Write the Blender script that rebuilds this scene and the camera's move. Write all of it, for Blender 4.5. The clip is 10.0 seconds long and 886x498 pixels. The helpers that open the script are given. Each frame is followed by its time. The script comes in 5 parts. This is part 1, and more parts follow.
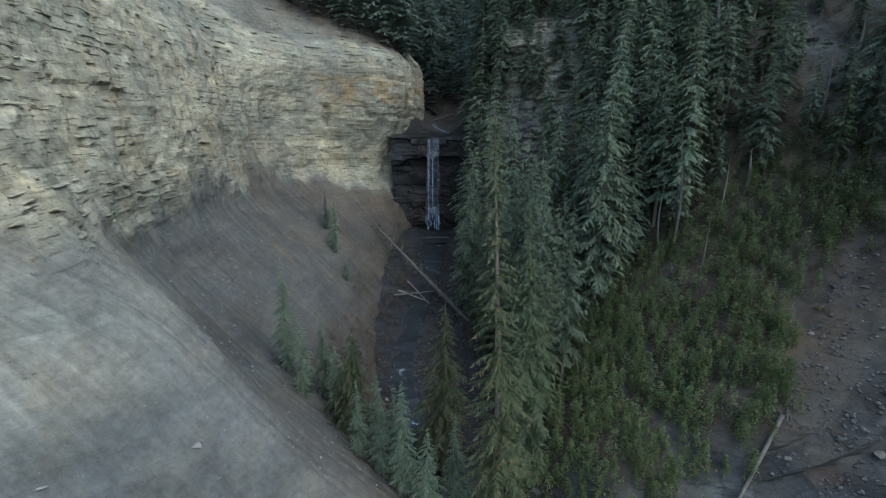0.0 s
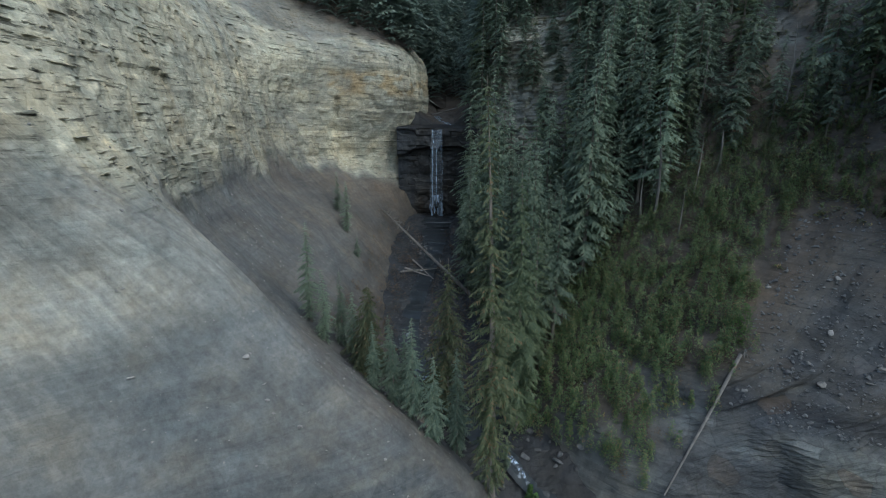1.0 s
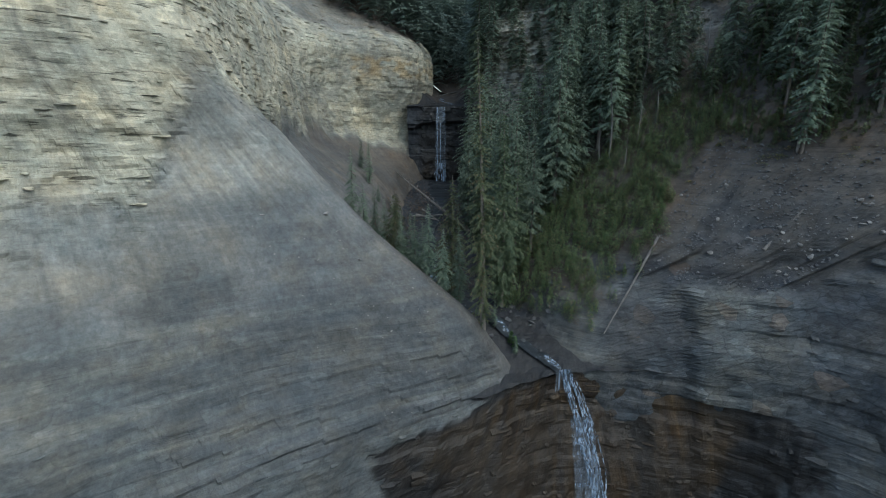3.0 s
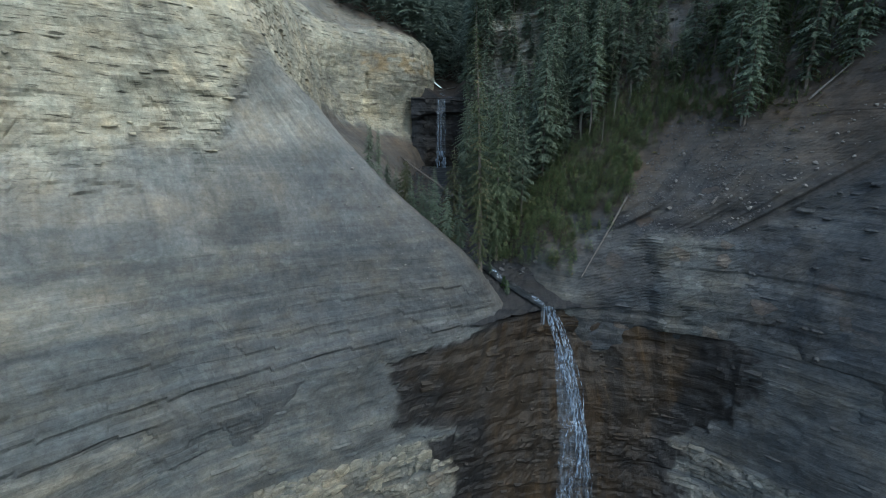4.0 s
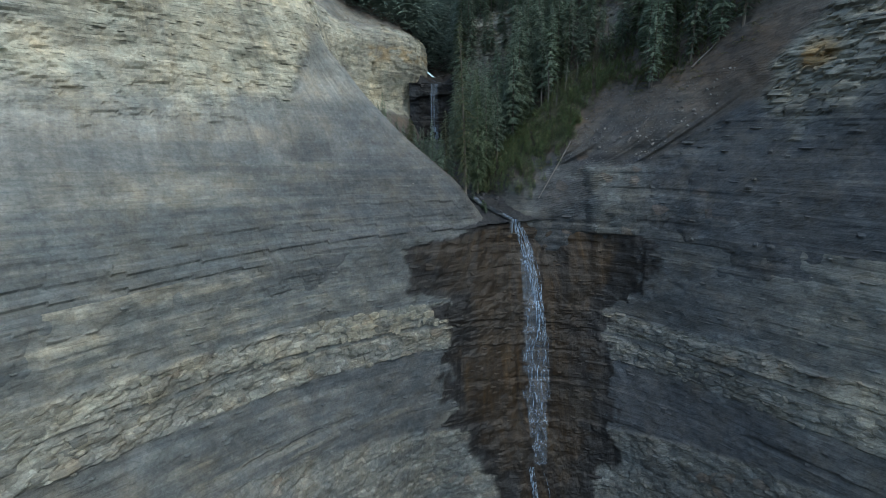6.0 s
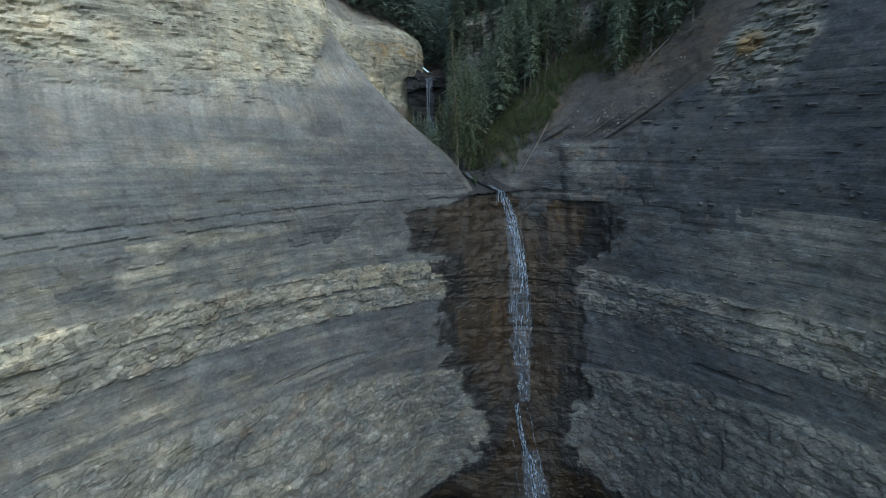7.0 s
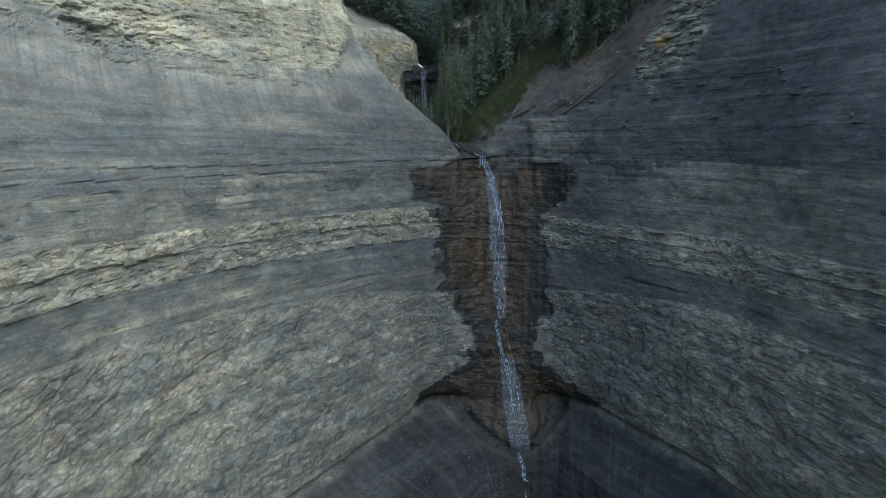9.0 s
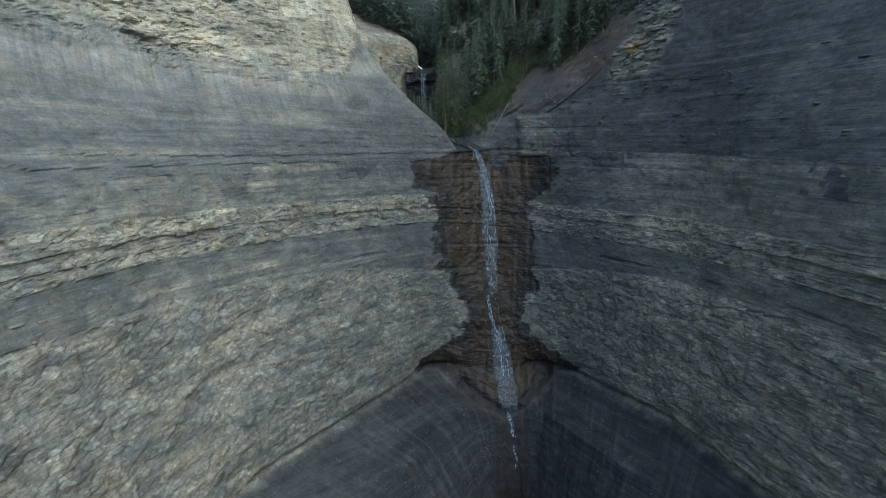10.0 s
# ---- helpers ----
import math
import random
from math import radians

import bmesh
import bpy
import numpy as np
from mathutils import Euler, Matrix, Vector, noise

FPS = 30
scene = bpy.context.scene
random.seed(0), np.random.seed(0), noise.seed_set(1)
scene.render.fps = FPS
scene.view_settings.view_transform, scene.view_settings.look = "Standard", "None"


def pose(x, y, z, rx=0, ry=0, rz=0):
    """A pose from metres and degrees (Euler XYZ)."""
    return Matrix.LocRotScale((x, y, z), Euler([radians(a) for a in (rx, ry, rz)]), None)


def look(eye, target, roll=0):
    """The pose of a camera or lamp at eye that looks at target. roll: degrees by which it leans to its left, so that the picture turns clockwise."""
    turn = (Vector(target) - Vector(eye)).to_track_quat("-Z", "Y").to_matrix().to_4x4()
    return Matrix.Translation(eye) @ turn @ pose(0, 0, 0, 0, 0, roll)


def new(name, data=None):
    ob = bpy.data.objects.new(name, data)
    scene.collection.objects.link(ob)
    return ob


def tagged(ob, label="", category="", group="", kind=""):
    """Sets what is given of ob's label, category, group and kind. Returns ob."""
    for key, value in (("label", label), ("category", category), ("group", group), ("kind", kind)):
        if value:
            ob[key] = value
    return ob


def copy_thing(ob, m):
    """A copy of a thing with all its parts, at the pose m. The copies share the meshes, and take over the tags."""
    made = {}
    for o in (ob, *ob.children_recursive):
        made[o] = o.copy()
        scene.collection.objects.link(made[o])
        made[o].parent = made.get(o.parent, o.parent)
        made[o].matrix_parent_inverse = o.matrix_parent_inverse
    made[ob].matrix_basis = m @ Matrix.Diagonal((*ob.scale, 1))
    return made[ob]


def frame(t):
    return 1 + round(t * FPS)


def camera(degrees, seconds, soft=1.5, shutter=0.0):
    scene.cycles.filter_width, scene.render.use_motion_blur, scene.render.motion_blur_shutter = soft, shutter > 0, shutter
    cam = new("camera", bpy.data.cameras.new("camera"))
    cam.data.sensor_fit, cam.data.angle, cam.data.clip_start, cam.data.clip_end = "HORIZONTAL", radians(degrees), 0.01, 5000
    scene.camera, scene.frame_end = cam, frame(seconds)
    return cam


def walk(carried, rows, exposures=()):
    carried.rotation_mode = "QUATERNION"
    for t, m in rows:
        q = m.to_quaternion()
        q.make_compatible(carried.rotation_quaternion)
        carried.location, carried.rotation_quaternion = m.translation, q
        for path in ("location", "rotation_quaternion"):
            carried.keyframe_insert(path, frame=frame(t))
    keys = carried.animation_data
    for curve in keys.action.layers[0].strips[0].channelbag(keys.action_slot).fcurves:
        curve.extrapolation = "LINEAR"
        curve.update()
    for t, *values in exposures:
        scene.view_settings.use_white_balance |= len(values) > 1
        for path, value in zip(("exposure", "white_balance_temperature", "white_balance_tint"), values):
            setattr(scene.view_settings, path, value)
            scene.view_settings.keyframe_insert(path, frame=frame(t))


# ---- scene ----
cam = camera(84.0, 10.0, soft=1.0, shutter=0.1)
PATH = [
    (0, (-0.514, 0.229, 70.999), (-0.5, 2.147, 70.43), 0.3),
    (0.5, (-0.522, -1.826, 70.633), (-0.514, 0.092, 70.068), 0.2),
    (1, (-0.576, -4.405, 69.808), (-0.573, -2.485, 69.247), 0.2),
    (1.5, (-0.62, -7.456, 68.867), (-0.623, -5.534, 68.313), 0.1),
    (2, (-0.673, -10.946, 67.931), (-0.679, -9.023, 67.382), 0.0),
    (2.5, (-0.786, -14.806, 67.08), (-0.791, -12.882, 66.532), -0.1),
    (4, (-1.856, -27.832, 62.945), (-1.838, -25.897, 62.439), 0.2),
    (4.5, (-2.063, -32.924, 61.756), (-2.045, -30.988, 61.255), 0.0),
    (5, (-2.256, -38.117, 60.514), (-2.23, -36.18, 60.016), -0.2),
    (5.5, (-2.531, -43.479, 59.255), (-2.492, -41.542, 58.761), -0.4),
    (7, (-2.912, -60.485, 54.98), (-2.848, -58.545, 54.499), -1.0),
    (7.5, (-3.392, -66.436, 53.705), (-3.313, -64.496, 53.226), -1.0),
    (8, (-3.906, -72.347, 52.467), (-3.816, -70.406, 51.991), -1.2),
    (8.5, (-4.581, -78.343, 51.433), (-4.478, -76.404, 50.953), -1.2),
    (9, (-4.68, -84.617, 50.883), (-4.58, -82.678, 50.403), -1.3),
    (9.5, (-4.855, -90.943, 50.486), (-4.754, -89.004, 50.006), -1.3),
    (10, (-5.071, -97.284, 50.14), (-4.968, -95.345, 49.659), -1.3),
]
walk(cam, [(t, look(eye, target, roll)) for t, eye, target, roll in PATH],
     [(0, 0.52, 5680, -3.5), (10, 0.52, 5680, -3.5)])

# ---- daylight: a dull evening sky, soft light over the gorge ----
world = bpy.data.worlds.new("world")
scene.world = world
world.use_nodes = True
sky = world.node_tree.nodes.new("ShaderNodeTexSky")
sky.sky_type, sky.sun_disc = "NISHITA", False
sky.sun_elevation, sky.sun_rotation = radians(52), radians(134)
sky.air_density, sky.dust_density = 1.0, 3.0
back = world.node_tree.nodes["Background"]
world.node_tree.links.new(sky.outputs[0], back.inputs[0])
back.inputs[1].default_value = 0.15
sun_data = bpy.data.lights.new("sun", "SUN")
sun_data.energy, sun_data.angle, sun_data.color = 0.6, radians(90), (1.0, 0.97, 0.92)
sun = new("sun", sun_data)
sun.matrix_world = look((77, -74, 168), (0, 0, 30))

# ---- materials ----
def nodes_of(name):
    m = bpy.data.materials.new(name)
    m.use_nodes = True
    t = m.node_tree
    return m, t, t.nodes["Principled BSDF"]


def put(t, kind, links=(), **values):
    """A node with its values; links: (input, socket) pairs."""
    n = t.nodes.new(kind)
    for key, value in values.items():
        if key == "op":
            n.operation = value
        elif key == "blend":
            n.data_type, n.blend_type = "RGBA", value
        else:
            n.inputs[key].default_value = value
    for key, socket in links:
        t.links.new(socket, n.inputs[key])
    return n


def maths(t, op, a, b=None, clamp=False):
    n = t.nodes.new("ShaderNodeMath")
    n.operation, n.use_clamp = op, clamp
    for k, v in enumerate((a, b)):
        if v is None:
            continue
        if isinstance(v, (int, float)):
            n.inputs[k].default_value = v
        else:
            t.links.new(v, n.inputs[k])
    return n.outputs[0]


def mix(t, fac, a, b, blend="MIX"):
    n = t.nodes.new("ShaderNodeMix")
    n.data_type, n.blend_type = "RGBA", blend
    for k, v in ((0, fac), (6, a), (7, b)):
        if isinstance(v, (int, float)):
            n.inputs[k].default_value = v
        elif isinstance(v, tuple):
            n.inputs[k].default_value = (*v, 1)
        else:
            t.links.new(v, n.inputs[k])
    return n.outputs[2]


def ramp(t, fac, *stops):
    n = t.nodes.new("ShaderNodeValToRGB")
    e = n.color_ramp.elements
    while len(e) < len(stops):
        e.new(0.5)
    for k, (p, c) in enumerate(stops):
        e[k].position = p
        e[k].color = (*c, 1) if isinstance(c, tuple) else (c, c, c, 1)
    t.links.new(fac, n.inputs[0])
    return n.outputs[0]


def grain(t, scale, detail=4.0, rough=0.6, stretch=(1, 1, 1), warp=0.0):
    n = put(t, "ShaderNodeTexNoise", [("Vector", bed_position(t, stretch))], Scale=scale, Detail=detail, Roughness=rough, Distortion=warp)
    return n.outputs["Fac"]


def bed_position(t, stretch):
    """Places on the ground in which the rock's dipping beds lie level."""
    geo = t.nodes.new("ShaderNodeNewGeometry")
    dot = t.nodes.new("ShaderNodeVectorMath")
    dot.operation = "DOT_PRODUCT"
    dot.inputs[1].default_value = (0.04, 0.043, 1.0)
    t.links.new(geo.outputs["Position"], dot.inputs[0])
    sep = put(t, "ShaderNodeSeparateXYZ", [(0, geo.outputs["Position"])])
    com = put(t, "ShaderNodeCombineXYZ", [(0, sep.outputs[0]), (1, sep.outputs[1]), (2, dot.outputs["Value"])])
    m = t.nodes.new("ShaderNodeMapping")
    m.inputs["Scale"].default_value = stretch
    t.links.new(com.outputs[0], m.inputs[0])
    return m.outputs[0]


def runnel(t, across, down, detail=4.0):
    """Streaks that run down the slope."""
    geo = t.nodes.new("ShaderNodeNewGeometry")
    sep = put(t, "ShaderNodeSeparateXYZ", [(0, geo.outputs["Position"])])
    com = put(t, "ShaderNodeCombineXYZ", [(0, maths(t, "MULTIPLY", attribute(t, "run"), across)), (2, maths(t, "MULTIPLY", sep.outputs[2], down))])
    return put(t, "ShaderNodeTexNoise", [("Vector", com.outputs[0])], Scale=1.0, Detail=detail, Roughness=0.65, Distortion=0.3).outputs["Fac"]


def attribute(t, name):
    n = t.nodes.new("ShaderNodeAttribute")
    n.attribute_name = name
    return n.outputs["Fac"]


def bump(t, b, height, strength=0.5, distance=0.1):
    n = put(t, "ShaderNodeBump", [("Height", height)], Strength=strength, Distance=distance)
    t.links.new(n.outputs[0], b.inputs["Normal"])


def shards(t, scale, stretch, warp=0.35):
    """Broken rock: a value of its own for each piece, and how near its crack is."""
    at = bed_position(t, stretch)
    n = put(t, "ShaderNodeTexNoise", [("Vector", at)], Scale=scale * 1.3, Detail=2.0)
    off = t.nodes.new("ShaderNodeVectorMath")
    off.operation = "MULTIPLY_ADD"
    off.inputs[1].default_value = (warp, warp, warp)
    t.links.new(n.outputs["Color"], off.inputs[0])
    t.links.new(at, off.inputs[2])
    v = put(t, "ShaderNodeTexVoronoi", [("Vector", off.outputs[0])], Scale=scale)
    e = t.nodes.new("ShaderNodeTexVoronoi")
    e.feature = "DISTANCE_TO_EDGE"
    e.inputs["Scale"].default_value = scale
    t.links.new(off.outputs[0], e.inputs["Vector"])
    sep = put(t, "ShaderNodeSeparateColor", [(0, v.outputs["Color"])])
    return sep.outputs[0], sep.outputs[1], e.outputs["Distance"]


def rock_material(name):
    """Bedded siltstone and shale; the mesh tells scree, wet ground, pale beds, soil and painted light or shade by
    attributes.
    """
    m, t, b = nodes_of(name)
    beds = grain(t, 1.0, 5, 0.65, (0.05, 0.05, 1.1), 0.3)
    fine = grain(t, 1.0, 4, 0.7, (0.25, 0.25, 5.0), 0.2)
    seam = grain(t, 1.0, 3, 0.6, (0.11, 0.11, 2.6), 0.4)
    blotch = grain(t, 0.12, 5, 0.65)
    grit = grain(t, 3.0, 6, 0.75)
    tone = grain(t, 0.33, 4, 0.7)
    hackle = grain(t, 1.0, 6, 0.8, (0.9, 0.9, 2.2), 0.6)
    streak = runnel(t, 0.75, 0.05)
    rill = runnel(t, 1.6, 0.10, 5)
    thread = runnel(t, 3.2, 0.16, 5)
    piece, rusty, gap = shards(t, 0.85, (0.9, 0.9, 1.25))
    crumb, sandy, chink = shards(t, 2.6, (0.8, 0.8, 1.15))
    rubble, scree_a, wet, pale = (attribute(t, k) for k in ("rubble", "scree", "wet", "pale"))
    grey = ramp(t, beds, (0.25, (0.085, 0.093, 0.094)), (0.48, (0.138, 0.146, 0.142)), (0.62, (0.175, 0.179, 0.165)), (0.8, (0.23, 0.224, 0.20)))
    cream = ramp(t, beds, (0.25, (0.35, 0.325, 0.245)), (0.5, (0.49, 0.455, 0.345)), (0.75, (0.60, 0.54, 0.40)))
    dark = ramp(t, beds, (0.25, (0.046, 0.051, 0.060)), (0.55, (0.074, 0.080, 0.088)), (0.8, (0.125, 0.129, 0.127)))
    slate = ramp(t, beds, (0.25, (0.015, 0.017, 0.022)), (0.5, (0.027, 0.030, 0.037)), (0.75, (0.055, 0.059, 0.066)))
    scree = ramp(t, blotch, (0.3, (0.135, 0.142, 0.143)), (0.5, (0.185, 0.184, 0.173)), (0.72, (0.235, 0.222, 0.196)))
    c = mix(t, pale, grey, cream)
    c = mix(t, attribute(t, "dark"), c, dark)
    c = mix(t, maths(t, "MULTIPLY", attribute(t, "blue"), 0.6), c, ramp(t, hackle, (0.3, (0.12, 0.135, 0.138)), (0.5, (0.21, 0.222, 0.212)), (0.7, (0.36, 0.345, 0.28))))
    c = mix(t, attribute(t, "ochre"), c, (0.36, 0.235, 0.085))
    scree = mix(t, 0.5, scree, ramp(t, rill, (0.3, 0.66), (0.5, 1.0), (0.7, 1.3)), "MULTIPLY")
    c = mix(t, scree_a, c, scree)
    # pale dust, brightened to hold the skylight on the scree ridge
    lit_dust_color = ramp(t, rill, (0.3, (0.21, 0.207, 0.19)), (0.55, (0.285, 0.28, 0.25)), (0.75, (0.36, 0.345, 0.30)))
    c = mix(t, attribute(t, "dust"), c, lit_dust_color)
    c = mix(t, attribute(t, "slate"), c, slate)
    c = mix(t, maths(t, "MULTIPLY", ramp(t, streak, (0.5, 0.0), (0.72, 0.75)), 0.6), c, (0.110, 0.112, 0.112))
    soil = ramp(t, blotch, (0.3, (0.056, 0.050, 0.046)), (0.55, (0.095, 0.080, 0.067)), (0.8, (0.150, 0.108, 0.074)))
    c = mix(t, attribute(t, "soil"), c, soil)
    # broken pieces, with a few pale and a few rust brown ones
    firm = maths(t, "SUBTRACT", 1.0, maths(t, "MAXIMUM", maths(t, "ADD", scree_a, attribute(t, "soil")), maths(t, "MULTIPLY", wet, 0.6)), True)
    much = maths(t, "MULTIPLY", maths(t, "ADD", 0.20, maths(t, "MULTIPLY", rubble, 0.26)), firm)
    c = mix(t, much, c, ramp(t, piece, (0.0, 0.62), (0.45, 0.92), (0.8, 1.12), (0.92, 1.5), (1.0, 1.9)), "MULTIPLY")
    c = mix(t, maths(t, "MULTIPLY", maths(t, "MULTIPLY", rubble, firm), ramp(t, rusty, (0.955, 0.0), (0.975, 0.3))), c, (0.17, 0.115, 0.075))
    c = mix(t, maths(t, "MULTIPLY", much, 0.8), c, ramp(t, crumb, (0.0, 0.55), (0.5, 0.95), (0.85, 1.15), (0.95, 1.5), (1.0, 2.1)), "MULTIPLY")
    crack = ramp(t, gap, (0.0, 0.32), (0.045, 1.0))
    c = mix(t, maths(t, "MULTIPLY", much, 0.8), c, crack, "MULTIPLY")
    c = mix(t, maths(t, "MULTIPLY", much, 0.4), c, ramp(t, chink, (0.0, 0.4), (0.07, 1.0)), "MULTIPLY")
    # wet and stained rock; its blacks also paint undercut and alcove shade
    wetc = ramp(t, streak, (0.36, (0.015, 0.013, 0.012)), (0.50, (0.031, 0.022, 0.014)), (0.62, (0.050, 0.033, 0.017)), (0.74, (0.075, 0.047, 0.020)))
    wetc = mix(t, ramp(t, blotch, (0.42, 0.0), (0.62, 0.75)), wetc, ramp(t, tone, (0.35, (0.026, 0.023, 0.020)), (0.65, (0.050, 0.043, 0.036))))
    wetc = mix(t, 0.6, wetc, ramp(t, thread, (0.3, 0.55), (0.5, 1.0), (0.7, 1.5)), "MULTIPLY")
    wetc = mix(t, attribute(t, "core"), ramp(t, thread, (0.35, (0.013, 0.013, 0.014)), (0.65, (0.030, 0.029, 0.029))), wetc)
    c = mix(t, wet, c, wetc)
    c = mix(t, 0.8, c, ramp(t, tone, (0.3, (0.84, 0.92, 0.98)), (0.5, (1.0, 1.0, 1.0)), (0.62, (1.10, 1.04, 0.95)), (0.75, (1.26, 1.1, 0.92))), "MULTIPLY")
    c = mix(t, 0.6, c, ramp(t, grit, (0.25, 0.5), (0.5, 1.0), (0.75, 1.5)), "MULTIPLY")
    loose = maths(t, "MAXIMUM", maths(t, "MULTIPLY", rubble, 0.75), scree_a)
    level = maths(t, "SUBTRACT", 0.30, maths(t, "MULTIPLY", loose, 0.2))
    c = mix(t, maths(t, "MULTIPLY", level, 0.8), c, ramp(t, fine, (0.3, 0.6), (0.5, 1.0), (0.7, 1.35)), "MULTIPLY")
    # thin seams between the beds, with ledge shadow and lit laminae painted in
    line = maths(t, "SUBTRACT", 0.45, maths(t, "MULTIPLY", maths(t, "MAXIMUM", loose, attribute(t, "dust")), 0.5), True)
    c = mix(t, line, c, ramp(t, seam, (0.30, 0.5), (0.38, 1.0), (0.60, 1.0), (0.66, 1.4), (0.72, 1.1)), "MULTIPLY")
    # short dark dashes in the pale rock, shadow under thin ledges as colour
    slit = grain(t, 1.0, 3, 0.6, (0.55, 0.55, 4.2), 0.3)
    c = mix(t, maths(t, "MULTIPLY", pale, 0.85, True), c, ramp(t, slit, (0.33, 0.22), (0.40, 1.0)), "MULTIPLY")
    nick = grain(t, 1.0, 3, 0.6, (1.1, 1.1, 7.5), 0.3)
    c = mix(t, maths(t, "MULTIPLY", pale, 0.8, True), c, ramp(t, nick, (0.33, 0.4), (0.40, 1.0), (0.62, 1.0), (0.70, 1.25)), "MULTIPLY")
    patchy = grain(t, 0.2, 6, 0.72, (1, 1, 1.7), 0.5)
    c = mix(t, 1.0, c, ramp(t, patchy, (0.34, 0.76), (0.5, 1.0), (0.66, 1.26)), "MULTIPLY")
    t.links.new(c, b.inputs["Base Color"])
    t.links.new(maths(t, "SUBTRACT", 0.92, maths(t, "MULTIPLY", wet, 0.45)), b.inputs["Roughness"])
    b.inputs["Specular IOR Level"].default_value = 0.3
    h = maths(t, "ADD", maths(t, "MULTIPLY", grit, 0.7), maths(t, "MULTIPLY", fine, maths(t, "MULTIPLY", level, 2.6)))
    h = maths(t, "ADD", h, maths(t, "MULTIPLY", much, maths(t, "ADD", maths(t, "MULTIPLY", piece, 0.6), maths(t, "ADD", maths(t, "MULTIPLY", crumb, 0.5), maths(t, "MULTIPLY", crack, 0.5)))))
    h = maths(t, "ADD", h, maths(t, "MULTIPLY", pale, ramp(t, slit, (0.31, 0.0), (0.37, 1.0))))
    h = maths(t, "ADD", h, maths(t, "MULTIPLY", line, maths(t, "MULTIPLY", ramp(t, seam, (0.33, 0.0), (0.40, 1.0)), 0.7)))
    h = maths(t, "ADD", h, maths(t, "MULTIPLY", maths(t, "ADD", attribute(t, "blue"), maths(t, "MULTIPLY", pale, 0.5)), maths(t, "MULTIPLY", hackle, 1.4)))
    bump(t, b, h, 0.6, 0.13)
    return m


def plain_material(name, lo, hi, scale=2.0, rough=0.85, strength=0.4, distance=0.03, stretch=(1, 1, 1)):
    m, t, b = nodes_of(name)
    g = grain(t, scale, 5, 0.65, stretch)
    info = t.nodes.new("ShaderNodeObjectInfo")
    c = ramp(t, g, (0.3, lo), (0.7, hi))
    v = maths(t, "ADD", maths(t, "MULTIPLY", info.outputs["Random"], 0.5), 0.75)
    comb = put(t, "ShaderNodeCombineColor", [(0, v), (1, v), (2, v)])
    c = mix(t, 1.0, c, comb.outputs[0], "MULTIPLY")
    t.links.new(c, b.inputs["Base Color"])
    b.inputs["Roughness"].default_value = rough
    bump(t, b, g, strength, distance)
    return m


def leaf_material(name, stops, warm=0.0):
    m, t, b = nodes_of(name)
    geo = t.nodes.new("ShaderNodeNewGeometry")
    info = t.nodes.new("ShaderNodeObjectInfo")
    c = ramp(t, geo.outputs["Random Per Island"], *stops)
    v = maths(t, "ADD", maths(t, "MULTIPLY", info.outputs["Random"], 0.6), 0.7)
    comb = put(t, "ShaderNodeCombineColor", [(0, v), (1, v), (2, v)])
    c = mix(t, 1.0, c, comb.outputs[0], "MULTIPLY")
    t.links.new(c, b.inputs["Base Color"])
    b.inputs["Roughness"].default_value = 0.7
    thin = put(t, "ShaderNodeBsdfTranslucent", [("Color", c)])
    both = put(t, "ShaderNodeMixShader", [(1, b.outputs[0]), (2, thin.outputs[0])])
    both.inputs[0].default_value = 0.4
    t.links.new(both.outputs[0], t.nodes["Material Output"].inputs["Surface"])
    return m


def water_material(name, lo, hi, low=0.03, high=0.95):
    """Broken white water: foam streaks over clear film."""
    m, t, b = nodes_of(name)
    g = grain(t, 1.0, 2.5, 0.6, (4.5, 4.5, 0.022), 0.12)
    t.links.new(ramp(t, g, (0.35, (0.12, 0.16, 0.22)), (0.7, (0.48, 0.58, 0.72))), b.inputs["Base Color"])
    t.links.new(ramp(t, g, (lo, low), (hi, high)), b.inputs["Alpha"])
    b.inputs["Roughness"].default_value = 0.45
    return m


ROCK = rock_material("bedded_rock")
BARK = plain_material("bark", (0.10, 0.085, 0.07), (0.24, 0.21, 0.18), 6.0, stretch=(1, 1, 0.3))
DEAD = plain_material("bleached_wood", (0.11, 0.10, 0.092), (0.24, 0.222, 0.205), 5.0, stretch=(1, 1, 0.3))
STONE = plain_material("loose_stone", (0.13, 0.125, 0.12), (0.32, 0.305, 0.285), 3.0)
NEEDLES = leaf_material("spruce_needles", ((0.0, (0.129, 0.174, 0.129)), (0.6, (0.168, 0.217, 0.155)), (1.0, (0.214, 0.261, 0.176))))
GOLD = leaf_material("turning_needles", ((0.0, (0.076, 0.101, 0.054)), (0.6, (0.104, 0.124, 0.061)), (0.9, (0.133, 0.133, 0.068)), (1.0, (0.173, 0.119, 0.061))))
LEAVES = leaf_material("shrub_leaves", ((0.0, (0.073, 0.117, 0.059)), (0.5, (0.132, 0.187, 0.081)), (0.85, (0.205, 0.251, 0.106)), (0.93, (0.224, 0.172, 0.099)), (1.0, (0.277, 0.185, 0.106))))
WATER = water_material("white_water", 0.39, 0.70)
BRUSH = leaf_material("dry_brush", ((0.0, (0.091, 0.065, 0.046)), (0.5, (0.156, 0.111, 0.072)), (1.0, (0.221, 0.137, 0.065))))
GRASS = leaf_material("moss_grass", ((0.0, (0.072, 0.090, 0.041)), (0.6, (0.142, 0.162, 0.061)), (1.0, (0.324, 0.223, 0.102))))
LIME = leaf_material("sapling_leaves", ((0.0, (0.05, 0.10, 0.03)), (0.6, (0.08, 0.15, 0.04)), (1.0, (0.13, 0.19, 0.05))))
